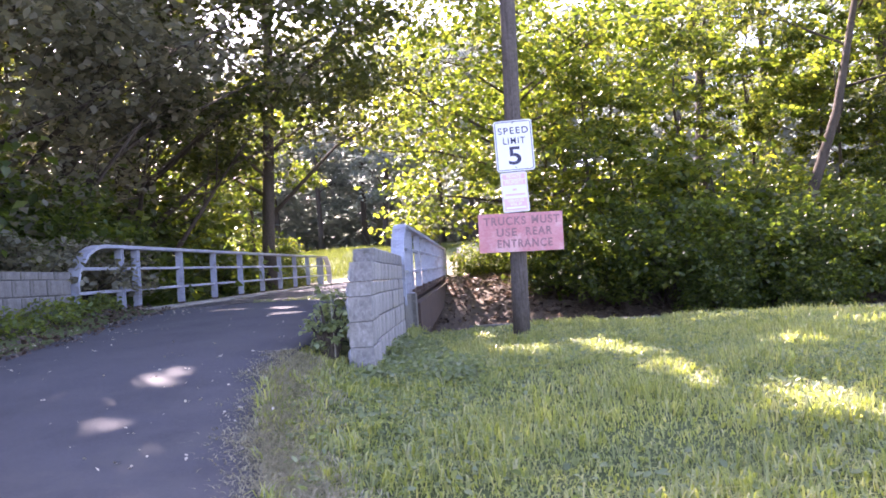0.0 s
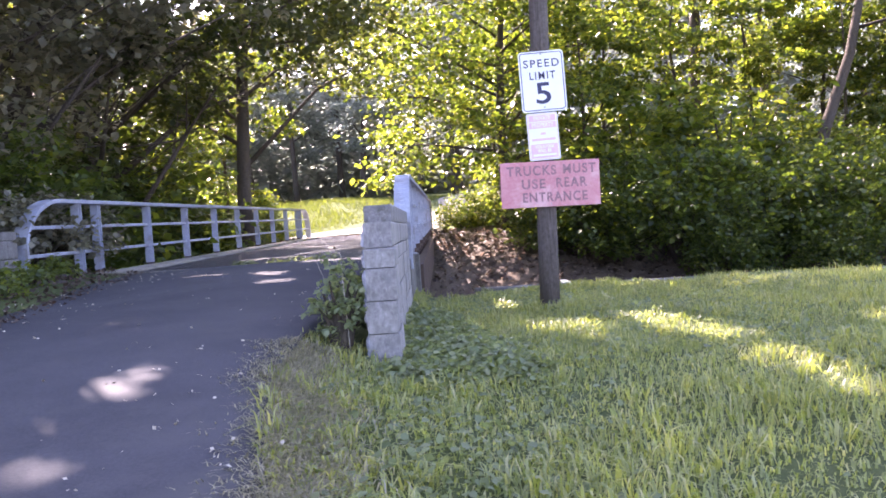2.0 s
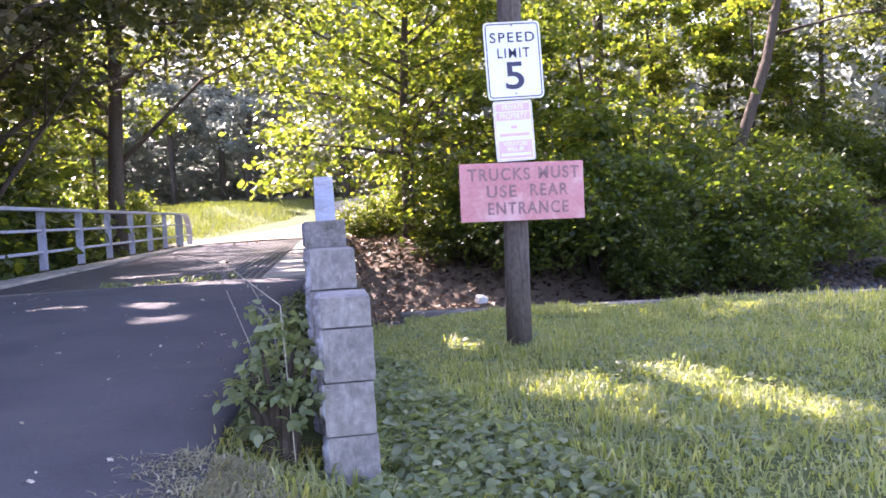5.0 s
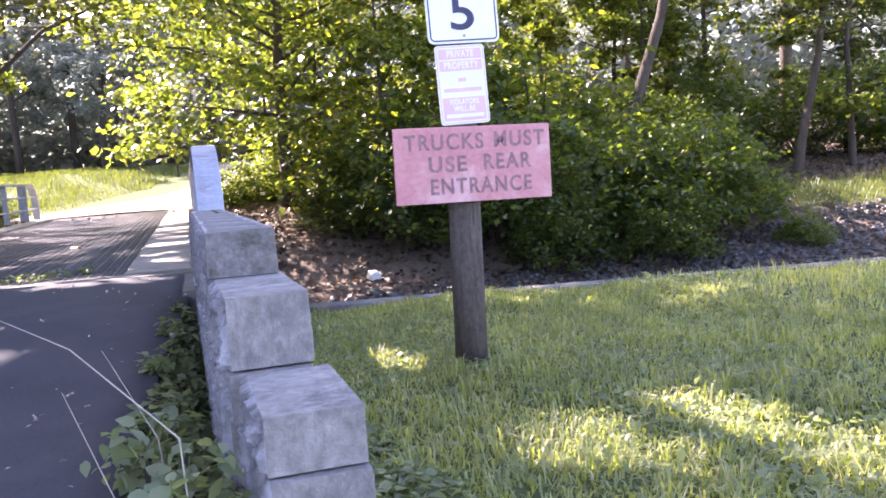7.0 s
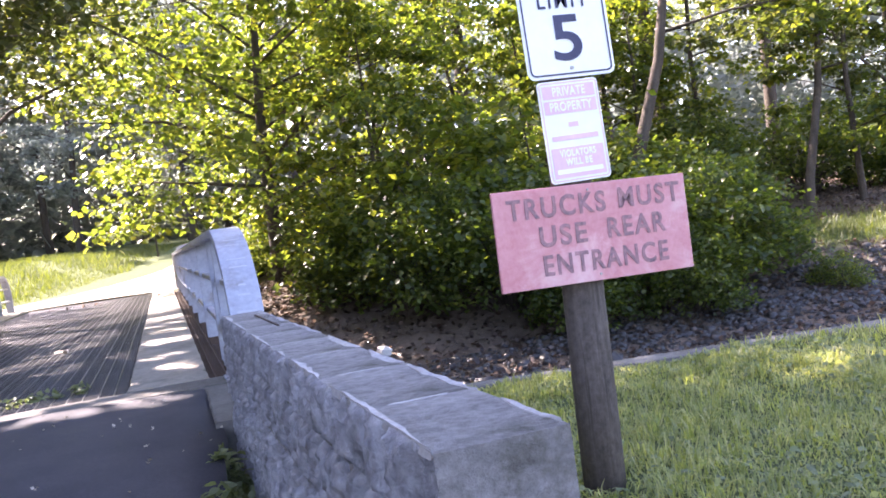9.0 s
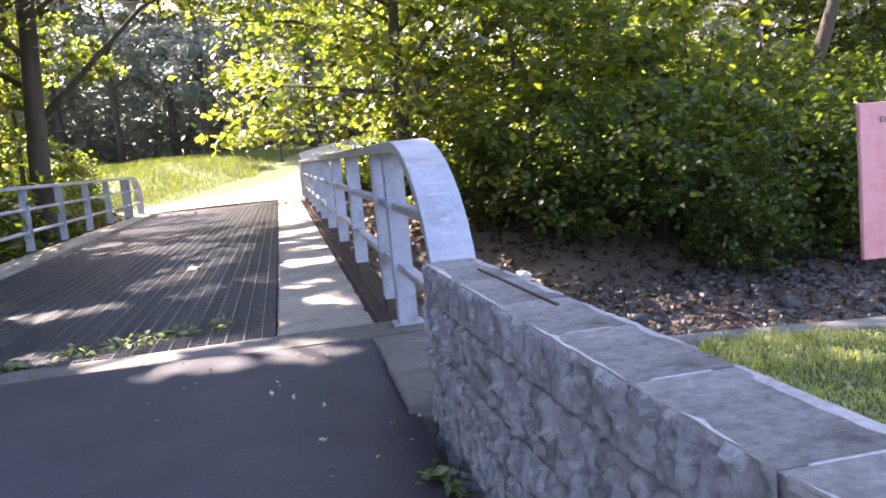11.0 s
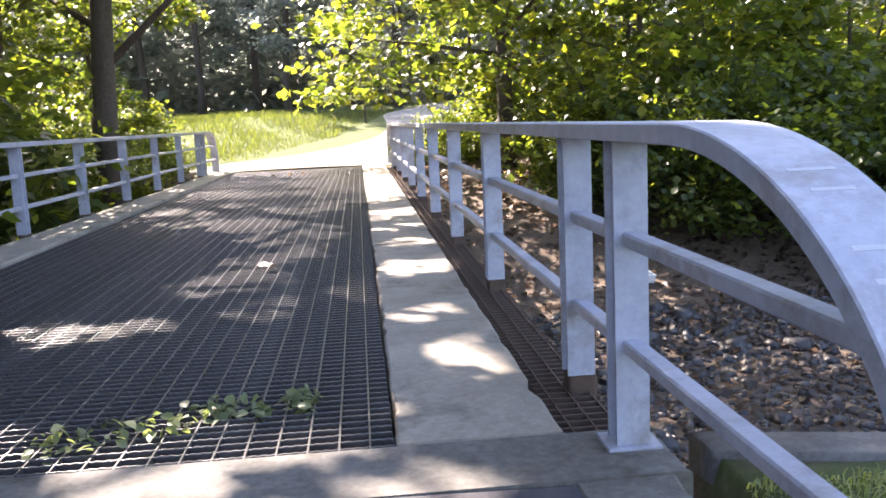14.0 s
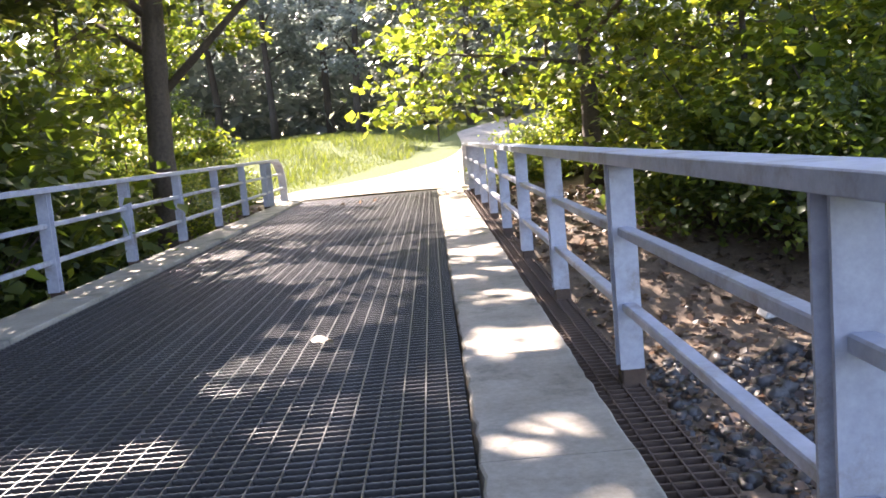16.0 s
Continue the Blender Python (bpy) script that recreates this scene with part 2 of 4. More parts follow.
# ---- the lie of the land ----
ROAD_Y = [-300, -40, -12.8, -10.7, -8.7, -7.6, -6.6, -5.6, -3.7, -2.3, 0, 19, 22, 26, 30, 34, 60, 300]
ROAD_Z = [-3.0, -1.6, -0.86, -0.72, -0.60, -0.46, -0.33, -0.25, -0.15, -0.07, -0.03, 0.22, 0.42, 0.80, 1.30, 1.80, 3.2, 7.0]
LAWN_Y = [-300, -40, -12, -9, -6, -2.6, 1.2, 300]
LAWN_Z = [-3.0, -1.6, -0.92, -0.72, -0.55, -0.58, -0.66, -0.66]
BED_S = [0, 0.32, 0.5, 2.2, 6, 9, 11, 13, 16, 20, 26, 34, 60, 300]
BED_Z = [-0.66, -0.7, -1.35, -1.75, -1.85, -1.35, -0.62, -0.18, 0.12, 0.32, 0.85, 1.85, 3.2, 7.0]


def kerb_y(x):
    """The line on which the lawn ends and the channel begins."""
    return np.where((x > -4.75) & (x < 0.95), 0.0, np.where(x > 0, 1.35 - 0.24 * (x - 0.6), 1.0 + 0.05 * (x + 5)))


def land(x, y):
    """The ground's height, for arrays."""
    x, y = np.broadcast_arrays(np.asarray(x, float), np.asarray(y, float))
    s = y - kerb_y(x)
    road, lawn = np.interp(y, ROAD_Y, ROAD_Z), np.interp(y, LAWN_Y, LAWN_Z)
    brink = np.interp(y, [-13, -9.3, -8, -7, -5, -2], [0.9, 0.15, -0.2, -0.36, -0.35, -0.35])
    k = np.clip((x - brink) / np.interp(y, [-8, -6.5], [1.3, 0.7]), 0, 1)
    left = np.clip((-3.0 - x) / 1.5, 0, 1)
    near = (1 - k) * road + k * lawn + 0.12 * left - 0.5 * np.clip((-5.2 - x) / 4, 0, 1)
    bed = np.interp(s, BED_S, BED_Z)
    over = np.clip((y - 17.2) / 2.0, 0, 1) * np.clip((4.5 - np.abs(x + 2.0)) / 1.5, 0, 1)
    bed = (1 - over) * bed + over * np.interp(y, ROAD_Y, ROAD_Z)
    bed = bed + 0.55 * np.exp(-(((x + 5.5) / 4.0) ** 2 + ((y - 29) / 5.0) ** 2))
    z = np.where(s < 0, near, bed)
    return z + 0.03 * np.sin(1.7 * x + 0.6 * y) * np.sin(1.1 * y - 0.8 * x) * np.clip(np.abs(x + 1.5) - 2.2, 0, 1)


def axis(stops):
    return np.unique(np.concatenate([np.arange(a, b, step) for a, b, step in stops]).round(3))


def sheet(name, xs, ys, height):
    gx, gy = np.meshgrid(xs, ys)
    v = np.stack([gx, gy, height(gx, gy)], -1).reshape(-1, 3)
    i = np.arange(len(ys) - 1)[:, None] * len(xs) + np.arange(len(xs) - 1)[None]
    f = np.stack([i, i + 1, i + len(xs) + 1, i + len(xs)], -1).reshape(-1, 4)
    data = arrays(name, v, f)
    data.polygons.foreach_set("use_smooth", np.ones(len(data.polygons), bool))
    return data


def ground_material():
    """Grassy turf before the channel and on the far side, bare soil in it."""
    m, t, p = material("turf_and_soil", (0.08, 0.09, 0.04), 0.95, 0, 0.2)
    big, small = noise_at(t, 0.35, 6, 0.65), noise_at(t, 12, 8, 0.75)
    turf = mixed(t, 0.5, ramp(t, big, [(0.3, (0.055, 0.078, 0.026)), (0.7, (0.10, 0.13, 0.04))]), ramp(t, small, [(0.3, (0.04, 0.055, 0.022)), (0.7, (0.13, 0.145, 0.06))]))
    soil = mixed(t, 0.5, ramp(t, big, [(0.3, (0.07, 0.05, 0.038)), (0.7, (0.16, 0.12, 0.09))]), ramp(t, small, [(0.3, (0.05, 0.038, 0.03)), (0.7, (0.22, 0.17, 0.13))]))
    attr = t.nodes.new("ShaderNodeAttribute")
    attr.attribute_name = "bare"
    t.links.new(mixed(t, attr.outputs["Fac"], turf, soil), p.inputs["Base Color"])
    bump(t, p, small, 0.8, 0.03)
    return m


XS = axis([(-300, -60, 30), (-60, -20, 5), (-20, -8, 1), (-8, 9, 0.25), (9, 20, 1), (20, 60, 5), (60, 301, 30)])
YS = axis([(-300, -60, 30), (-60, -20, 5), (-20, -13, 1), (-13, 20, 0.25), (20, 45, 1), (45, 80, 5), (80, 301, 30)])
ground = link("ground", sheet("ground", XS, YS, land), ground_material())
gx, gy = np.meshgrid(XS, YS)
s_ = gy - kerb_y(gx)
bare = np.clip(np.where(s_ > 0.05, 1.0, 0.0) * (1 - np.clip((s_ - 17) / 3, 0, 1)) + np.clip((gx - 3) / 3, 0, 1) * (s_ > 14.5) - np.clip((gx - 12.5) / 1.5, 0, 1) * (s_ > 10.8) * (s_ < 13) + np.clip((-5.5 - gx) / 1, 0, 1) * (gy < 18), 0, 1)
ground.data.attributes.new("bare", "FLOAT", "POINT").data.foreach_set("value", bare.ravel().astype(np.float32))
tagged(ground, "uneven grass and bare brown soil round a stream channel", "ground", kind="structure")


def road_sheet(name, edge_l, edge_r, y0, y1, lift, step=0.25):
    """A strip of paving with a worn, wavering edge and a skirt into the ground."""
    ys = np.arange(y0, y1 + 1e-6, step)
    a, b = edge_l(ys), edge_r(ys)
    u = np.linspace(0, 1, 15)
    x = a[:, None] + (b - a)[:, None] * u
    z = np.interp(ys, ROAD_Y, ROAD_Z)[:, None] + lift + 0.03 * np.sin(np.pi * u)[None]
    v = np.stack([x, np.broadcast_to(ys[:, None], x.shape), z], -1)
    skirt_l, skirt_r = v[:, :1].copy(), v[:, -1:].copy()
    skirt_l[..., 2] -= 0.2
    skirt_r[..., 2] -= 0.2
    v = np.concatenate([skirt_l, v, skirt_r], 1)
    n = v.shape[1]
    i = np.arange(len(ys) - 1)[:, None] * n + np.arange(n - 1)[None]
    return arrays(name, v.reshape(-1, 3), np.stack([i, i + 1, i + n + 1, i + n], -1).reshape(-1, 4))


def ragged(ys, seed):
    return np.array([0.06 * noise.noise(Vector((seed, y * 1.3, 0))) + 0.03 * noise.noise(Vector((seed, y * 5.0, 3))) for y in ys])


road = link("road", road_sheet("road", lambda y: np.interp(y, [-40, -12, -5, -2, -0.4], [-4.6, -3.5, -3.0, -3.3, -3.7]) + ragged(y, 4.0),
                              lambda y: np.interp(y, [-40, -13, -9.3, -8, -7, -5, -2, -0.4], [2.5, 0.9, 0.15, -0.2, -0.36, -0.3, -0.1, -0.05]) + ragged(y, 9.0), -40, -0.4, 0.03, 0.2), ASPHALT)
tagged(road, "dark worn asphalt drive with a ragged edge", "road", kind="structure")
far_road = link("road", road_sheet("road", lambda y: np.interp(y, [18.4, 19.5, 22, 26, 32, 60], [-4.4, -5.2, -3.4, -1.3, 0.2, 6.0]) + ragged(y, 2.0),
                                  lambda y: np.interp(y, [18.4, 22, 26, 32, 60], [0.3, 1.0, 1.6, 2.4, 9.0]) + ragged(y, 7.0), 18.4, 60, 0.035, 0.5), CONCRETE)
tagged(far_road, "pale sunlit pavement bending away beyond the bridge", "road", kind="structure")

# ---- the bridge ----
LENGTH, X_L, X_R = 18.35, -4.18, 0.11


def deck_z(y):
    return 0.0125 * y


SLOPE = math.atan(0.0125)
DECK = pose(0, 0, 0, math.degrees(SLOPE))
bridge = thing("bridge_deck", DECK, "steel open-grid bridge deck edged with concrete strips", "bridge deck")
PROFILE = [(-0.0048, -0.06), (-0.0048, -0.006), (-0.0036, -0.002), (-0.0015, -0.0003), (0.0015, 0.0), (0.0036, -0.002), (0.0048, -0.06)]


def toothed_bar(x0, x1, pitch):
    """A flat bar with a rounded, toothed upper edge."""
    n, k = int((x1 - x0) / pitch) + 1, len(PROFILE)
    v = [(x0 + pitch * i, y, z - (0.0 if i % 2 or z < -0.05 else 0.003)) for i in range(n) for y, z in PROFILE]
    f = [(k * i + a, k * i + a + 1, k * i + k + a + 1, k * i + k + a) for i in range(n - 1) for a in range(k - 1)]
    return arrays("cross_bar", np.array(v), np.array(f))


serrated = toothed_bar(-3.64, -0.62, 0.01676)
serrated.materials.append(STEEL)
serrated.materials.append(WORN_TOP)
for p_ in serrated.polygons:
    p_.use_smooth = True
    p_.material_index = 1 if p_.index % 6 in (2, 3, 4) else 0
for k in range(290):
    ob = link("cross_bar", serrated, None, bridge)
    ob.location = (0, 0.03 + k * 0.063, 0)
long_bar = bpy.data.meshes.new("long_bar")
b_ = box(-0.0032, 0.0032, 0.0, LENGTH, -0.045, -0.001)
b_.to_mesh(long_bar)
b_.free()
for k in range(30):
    link("long_bar", long_bar, LONG_STEEL, bridge).location = (-0.70 - 0.101 * k, 0, 0)
side_bar = bpy.data.meshes.new("side_bar")
b_ = box(-0.06, 0.17, -0.006, 0.006, -0.06, -0.004)
b_.to_mesh(side_bar)
b_.free()
for k in range(290):
    link("side_bar", side_bar, RUST, bridge).location = (0, 0.03 + k * 0.063, -0.012)
rusty_bar = long_bar.copy()
for x in (-0.02, 0.06, 0.14):
    link("long_bar", rusty_bar, RUST, bridge).location = (x, 0, -0.012)


def slab_edge(rng, x0, x1, y0, y1, z0, z1):
    """A concrete slab with chipped long edges."""
    bm = bmesh.new()
    n = 14
    rows = []
    for i in range(n + 1):
        y = y0 + (y1 - y0) * i / n
        a, b = x0 + abs(rng.normal(0, 0.008)) * (0 < i < n), x1 - abs(rng.normal(0, 0.008)) * (0 < i < n)
        rows.append([bm.verts.new(c) for c in ((a, y, z0), (a, y, z1 - 0.008), (a + 0.01, y, z1), (b - 0.01, y, z1), (b, y, z1 - 0.008), (b, y, z0))])
    for p_, q_ in zip(rows, rows[1:]):
        for k in range(6):
            bm.faces.new((p_[k], p_[(k + 1) % 6], q_[(k + 1) % 6], q_[k]))
    bm.faces.new(rows[0][::-1])
    bm.faces.new(rows[-1])
    bmesh.ops.recalc_face_normals(bm, faces=bm.faces)
    return bm


rng = np.random.default_rng(3)
cuts = [0.0, 1.66, 3.1, 4.6, 6.2, 7.7, 9.3, 10.8, 12.4, 14.0, 15.5, 17.0, LENGTH]
for a, b in zip(cuts, cuts[1:]):
    part("slab", slab_edge(rng, -0.615, -0.066, a + 0.004, b - 0.004, -0.14, 0.012), CONCRETE, bridge)
    part("slab", slab_edge(rng, -4.17, -3.65, a + 0.004, b - 0.004, -0.14, 0.03), CONCRETE, bridge)
for x in (-4.25, -3.2, -2.15, -1.1, -0.1, 0.2):
    part("girder", box(x - 0.06, x + 0.06, 0.02, LENGTH - 0.02, -0.75, -0.15), RUST, bridge)

sill = part("bridge_sill", slab_edge(rng, -4.4, 0.22, -0.38, -0.006, -1.9, 0.006), DIRTY_CONCRETE)
tagged(sill, "worn concrete sill where the asphalt meets the grating", "sill", kind="structure")
wing = part("bridge_sill", slab_edge(rng, -0.13, 0.17, -1.75, -0.385, -0.5, 0.0), DIRTY_CONCRETE)
tagged(wing, "narrow concrete edging beside the block wall", "sill", kind="structure")
far_sill = part("bridge_sill", slab_edge(rng, -4.4, 0.34, LENGTH + 0.004, LENGTH + 0.5, -1.6, 0.235), CONCRETE)
tagged(far_sill, "concrete sill at the far end of the deck", "sill", kind="structure")


def bent_plate(path, x0, x1, thick):
    """A flat bar bent along a path of (y, z)."""
    bm = bmesh.new()
    rows = []
    for i, (y, z) in enumerate(path):
        a, b = path[max(i - 1, 0)], path[min(i + 1, len(path) - 1)]
        d = Vector((0, b[0] - a[0], b[1] - a[1])).normalized()
        nrm = Vector((0, -d.z, d.y))
        rows.append([bm.verts.new(Vector((x, y, z)) + o * nrm) for x, o in ((x0, 0), (x1, 0), (x1, thick), (x0, thick))])
    for p_, q_ in zip(rows, rows[1:]):
        for k in range(4):
            bm.faces.new((p_[k], p_[(k + 1) % 4], q_[(k + 1) % 4], q_[k]))
    bm.faces.new(rows[0][::-1])
    bm.faces.new(rows[-1])
    bmesh.ops.recalc_face_normals(bm, faces=bm.faces)
    bmesh.ops.bevel(bm, geom=[e for e in bm.edges if e.calc_face_angle(0) > 1.2], offset=0.004, segments=1, affect="EDGES")
    return bm


RAIL_TOP = 0.985
POSTS = [0.49 + 2.03 * k for k in range(9)]


def i_post(y, top, foot=-0.04):
    """An upright I-section with its flanges across the bridge."""
    w, d, t = 0.052, 0.05, 0.012
    line = [(-w, -d), (w, -d), (w, -d + t), (t / 2, -d + t), (t / 2, d - t), (w, d - t), (w, d), (-w, d), (-w, d - t), (-t / 2, d - t), (-t / 2, -d + t), (-w, -d + t)]
    bm = bmesh.new()
    low, high = ([bm.verts.new((a, y + b, z)) for a, b in line] for z in (foot, top))
    for k in range(12):
        bm.faces.new((low[k], low[(k + 1) % 12], high[(k + 1) % 12], high[k]))
    bm.faces.new(high)
    bmesh.ops.recalc_face_normals(bm, faces=bm.faces)
    return bm


def railing(x, label):
    """A railing of I-posts, a flat top bar bent down at both ends, and two rails."""
    e = thing("bridge_railing", DECK @ pose(x, 0, 0), label, "railing", "railings of the bridge")
    y0, y1 = -0.72, POSTS[-1] + 1.22
    bend = [(y0 - 0.93 * math.sin(a), RAIL_TOP - 0.03 - 0.60 * (1 - math.cos(a))) for a in np.linspace(0, math.pi / 2, 36)]
    back = [(y1 + 0.93 * math.sin(a), z) for a, (_, z) in zip(np.linspace(0, math.pi / 2, 36), bend)]
    path = [(bend[-1][0], -0.1)] + bend[::-1] + back + [(back[-1][0], -0.05)]
    part("top_bar", bent_plate(path, -0.09, 0.085, 0.05), PAINT, e)
    for y in [-0.13] + POSTS + [POSTS[-1] + 0.58]:
        inner = -0.05 < y < POSTS[-1] + 0.3
        bm = i_post(y, RAIL_TOP - 0.032, 0.055 if inner else -0.04)
        p_ = part("post", bm, PAINT, e)
        if inner:
            part("foot", box(-0.045, 0.06, y - 0.04, y + 0.055, -0.075, 0.056, 0.006), RUST, p_, "rusty steel foot")
        else:
            part("base_plate", box(-0.085, 0.085, y - 0.075, y + 0.075, -0.012, 0.019, 0.003), PAINT, p_)
    for z, reach in ((0.34, -0.02), (0.67, -0.155)):
        ends = [y0 - 0.97 - reach] + [-0.13] + POSTS + [POSTS[-1] + 0.58] + [y1 + 0.97 + reach]
        for a, b in zip(ends, ends[1:]):
            part("rail", box(-0.03, 0.03, a + 0.051, b - 0.051, z - 0.03, z + 0.012, 0.006), PAINT, e)
    return e


right_railing = railing(X_R, "pale blue painted steel railing with curved ends")
for deg, w in ((30, 0.045), (35, 0.04), (46, 0.05), (51, 0.045), (61, 0.02), (66, 0.03), (74, 0.05)):
    a = radians(deg)
    out = Vector((-math.sin(a) / 0.93, math.cos(a) / 0.60)).normalized() * 0.0503
    y_, z_ = -0.72 - 0.93 * math.sin(a) + out.x, RAIL_TOP - 0.03 - 0.60 * (1 - math.cos(a)) + out.y
    mark = part("text_bar", box(-w, w, -0.006, 0.006, -0.001, 0.0004), CHALK, right_railing, "faint chalky scrawl")
    mark.location, mark.rotation_euler.x = (0, y_, z_), math.atan2(0.60 * math.sin(a), 0.93 * math.cos(a))

railing(X_L, "pale blue painted steel railing, partly overgrown with leaves")


# ---- the block walls ----
def block_mesh(rng, lx, ly, lz, rough=0.03, plain=0.003):
    """A concrete block: hewn with upright gouges on its -x face, nearly flat on the other."""
    bm = bmesh.new()
    nu, nv = 26, 12
    seed_ = rng.uniform(0, 90)
    grids = []
    for side in (-1, 1):
        g = []
        for j in range(nv + 1):
            row = []
            for i in range(nu + 1):
                u, v = i / nu, j / nv
                edge = min(u, 1 - u, v, 1 - v)
                yy, zz = (u - 0.5) * ly, (v - 0.5) * lz
                lump = 1.1 * noise.noise(Vector((seed_ + side * 7, yy * 24 + 4 * zz, zz * 5))) + 0.7 * noise.noise(Vector((seed_, yy * 45 + side, zz * 11)))
                lump = min(lump, 0.25) + 0.3 * noise.noise(Vector((seed_ + 3, yy * 70, zz * 60 + side)))
                out = -0.003 if edge == 0 else (0.002 + rough * lump if side < 0 else plain * lump)
                row.append(bm.verts.new((side * (lx / 2 + out), (u - 0.5) * ly, (v - 0.5) * lz)))
            g.append(row)
        for j in range(nv):
            for i in range(nu):
                q = (g[j][i], g[j][i + 1], g[j + 1][i + 1], g[j + 1][i])
                bm.faces.new(q if side > 0 else q[::-1])
        grids.append(g)
    a, b = grids
    rim = lambda g: g[0] + [r[-1] for r in g[1:-1]] + g[-1][::-1] + [r[0] for r in g[1:-1]][::-1]
    ra, rb = rim(a), rim(b)
    for k in range(len(ra)):
        n = (k + 1) % len(ra)
        bm.faces.new((ra[k], ra[n], rb[n], rb[k]))
    bmesh.ops.recalc_face_normals(bm, faces=bm.faces)
    data = bpy.data.meshes.new("block")
    for f_ in bm.faces:
        f_.smooth = abs(f_.normal.x) > 0.55
        f_.material_index = int(rough > 0.02 and max(v_.co.x for v_ in f_.verts) < 0)
    bm.to_mesh(data)
    bm.free()
    data.materials.append(BLOCK)
    data.materials.append(HEWN)
    return data


def block_wall(e, courses, x0, thick, rng, shift=None, rough=0.05, mat=None):
    """Courses of (z0, z1, y0, y1): blocks in running bond on a mortar core."""
    kinds = {}
    for n, (z0, z1, y0, y1) in enumerate(courses):
        y = y0
        first = True
        while y1 - y > 0.02:
            ly = min(0.2 if first and n % 2 else 0.4, y1 - y)
            ly = y1 - y if y1 - y - ly < 0.1 else ly
            key = (round(ly, 2), round(z1 - z0, 3), int(rng.integers(0, 4)))
            if key not in kinds:
                kinds[key] = block_mesh(rng, thick, ly - 0.005, z1 - z0 - 0.006, rough)
                kinds[key].materials[0] = mat or BLOCK
            ob = link("block", kinds[key], None, e)
            ob.location = (x0 + thick / 2 + rng.normal(0, 0.003) + (shift(y + ly / 2) if shift else 0), y + ly / 2, (z0 + z1) / 2)
            ob.rotation_euler.z = rng.normal(0, 0.006)
            first = False
            y += ly
        part("mortar_bed", box(x0 + 0.06, x0 + thick - 0.012, max(y0 + 0.006, 0.9 if shift else y0 + 0.006), y1 - 0.006, z0 + 0.002, z1 - 0.007), MORTAR, e)


W_END = -1.86
wall_right = thing("block_wall", pose(0.107, -6.1, 0, 0, 0, 0.5), "stepped grey rock-faced concrete block wall ending at the bridge railing", "wall", "block walls at the bridge")
rng = np.random.default_rng(11)
FAR = 4.34
block_wall(wall_right, [(-0.69, -0.49, 0, FAR), (-0.49, -0.29, 0, FAR), (-0.29, -0.09, 0, FAR), (-0.09, 0.11, 0, FAR), (0.11, 0.225, 0.02, FAR), (0.225, 0.395, 0.44, FAR)], -0.095, 0.19, rng, lambda y: 0.045 if y < 0.42 else 0.012 if y < 0.85 else 0.0)
caps = [0.90, 1.26, 1.68, 2.1, 2.5, 2.9, 3.3, 3.75, FAR]
for a, b in zip(caps, caps[1:]):
    data = block_mesh(rng, 0.192, b - a - 0.004, 0.124, 0.04)
    data.materials[0] = CAPPING
    link("cap_block", data, None, wall_right).location = (0, (a + b) / 2, 0.457)
part("mortar_bed", box(-0.04, 0.083, 0.91, FAR - 0.005, 0.396, 0.513), MORTAR, wall_right)


def ragged_strip(rng, side, y0, y1, z):
    """A smear of mortar along the edge of the cap, uneven on the inner side."""
    bm = bmesh.new()
    n = max(4, int((y1 - y0) / 0.03))
    wide = rng.uniform(0.006, 0.026)
    rows = []
    for i in range(n + 1):
        y, ends = y0 + (y1 - y0) * i / n, min(1, 3 * min(i, n - i) / n + 0.15)
        w = max(0.003, ends * (wide + rng.normal(0, 0.0022)))
        outer = side * (0.0955 - abs(rng.normal(0, 0.0025)))
        top = z + rng.uniform(0.002, 0.005)
        rows.append([bm.verts.new(c) for c in ((outer, y, z - 0.012), (outer - side * 0.002, y, top), (outer - side * w, y + rng.normal(0, 0.004), top - 0.002), (outer - side * (w + 0.003), y, z - 0.003))])
    for p_, q_ in zip(rows, rows[1:]):
        for k in range(3):
            bm.faces.new((p_[k], p_[k + 1], q_[k + 1], q_[k]))
    bm.faces.new(rows[0])
    bm.faces.new(rows[-1][::-1])
    bmesh.ops.recalc_face_normals(bm, faces=bm.faces)
    return bm


for side in (-1, 1):
    y = 0.92
    while y < FAR - 0.15:
        ln = rng.uniform(0.15, 0.7)
        part("mortar_skim", ragged_strip(rng, side, y, min(y + ln, FAR - 0.02), 0.519), MORTAR, wall_right)
        y += ln + rng.uniform(0.01, 0.14)
for y in caps[1:-1]:
    part("mortar_skim", box(-0.055, 0.05, y - 0.004, y + 0.004, 0.516, 0.520, 0.002), MORTAR, wall_right)
part("metal_strip", box(0.03, 0.038, 3.2, 4.0, 0.517, 0.524), RUST, wall_right, "rusty steel strip let into the wall's top")
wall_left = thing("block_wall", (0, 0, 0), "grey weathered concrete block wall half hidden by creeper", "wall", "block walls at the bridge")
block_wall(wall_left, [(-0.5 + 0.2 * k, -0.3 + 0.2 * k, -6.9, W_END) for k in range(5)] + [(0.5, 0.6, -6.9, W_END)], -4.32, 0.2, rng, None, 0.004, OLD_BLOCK)
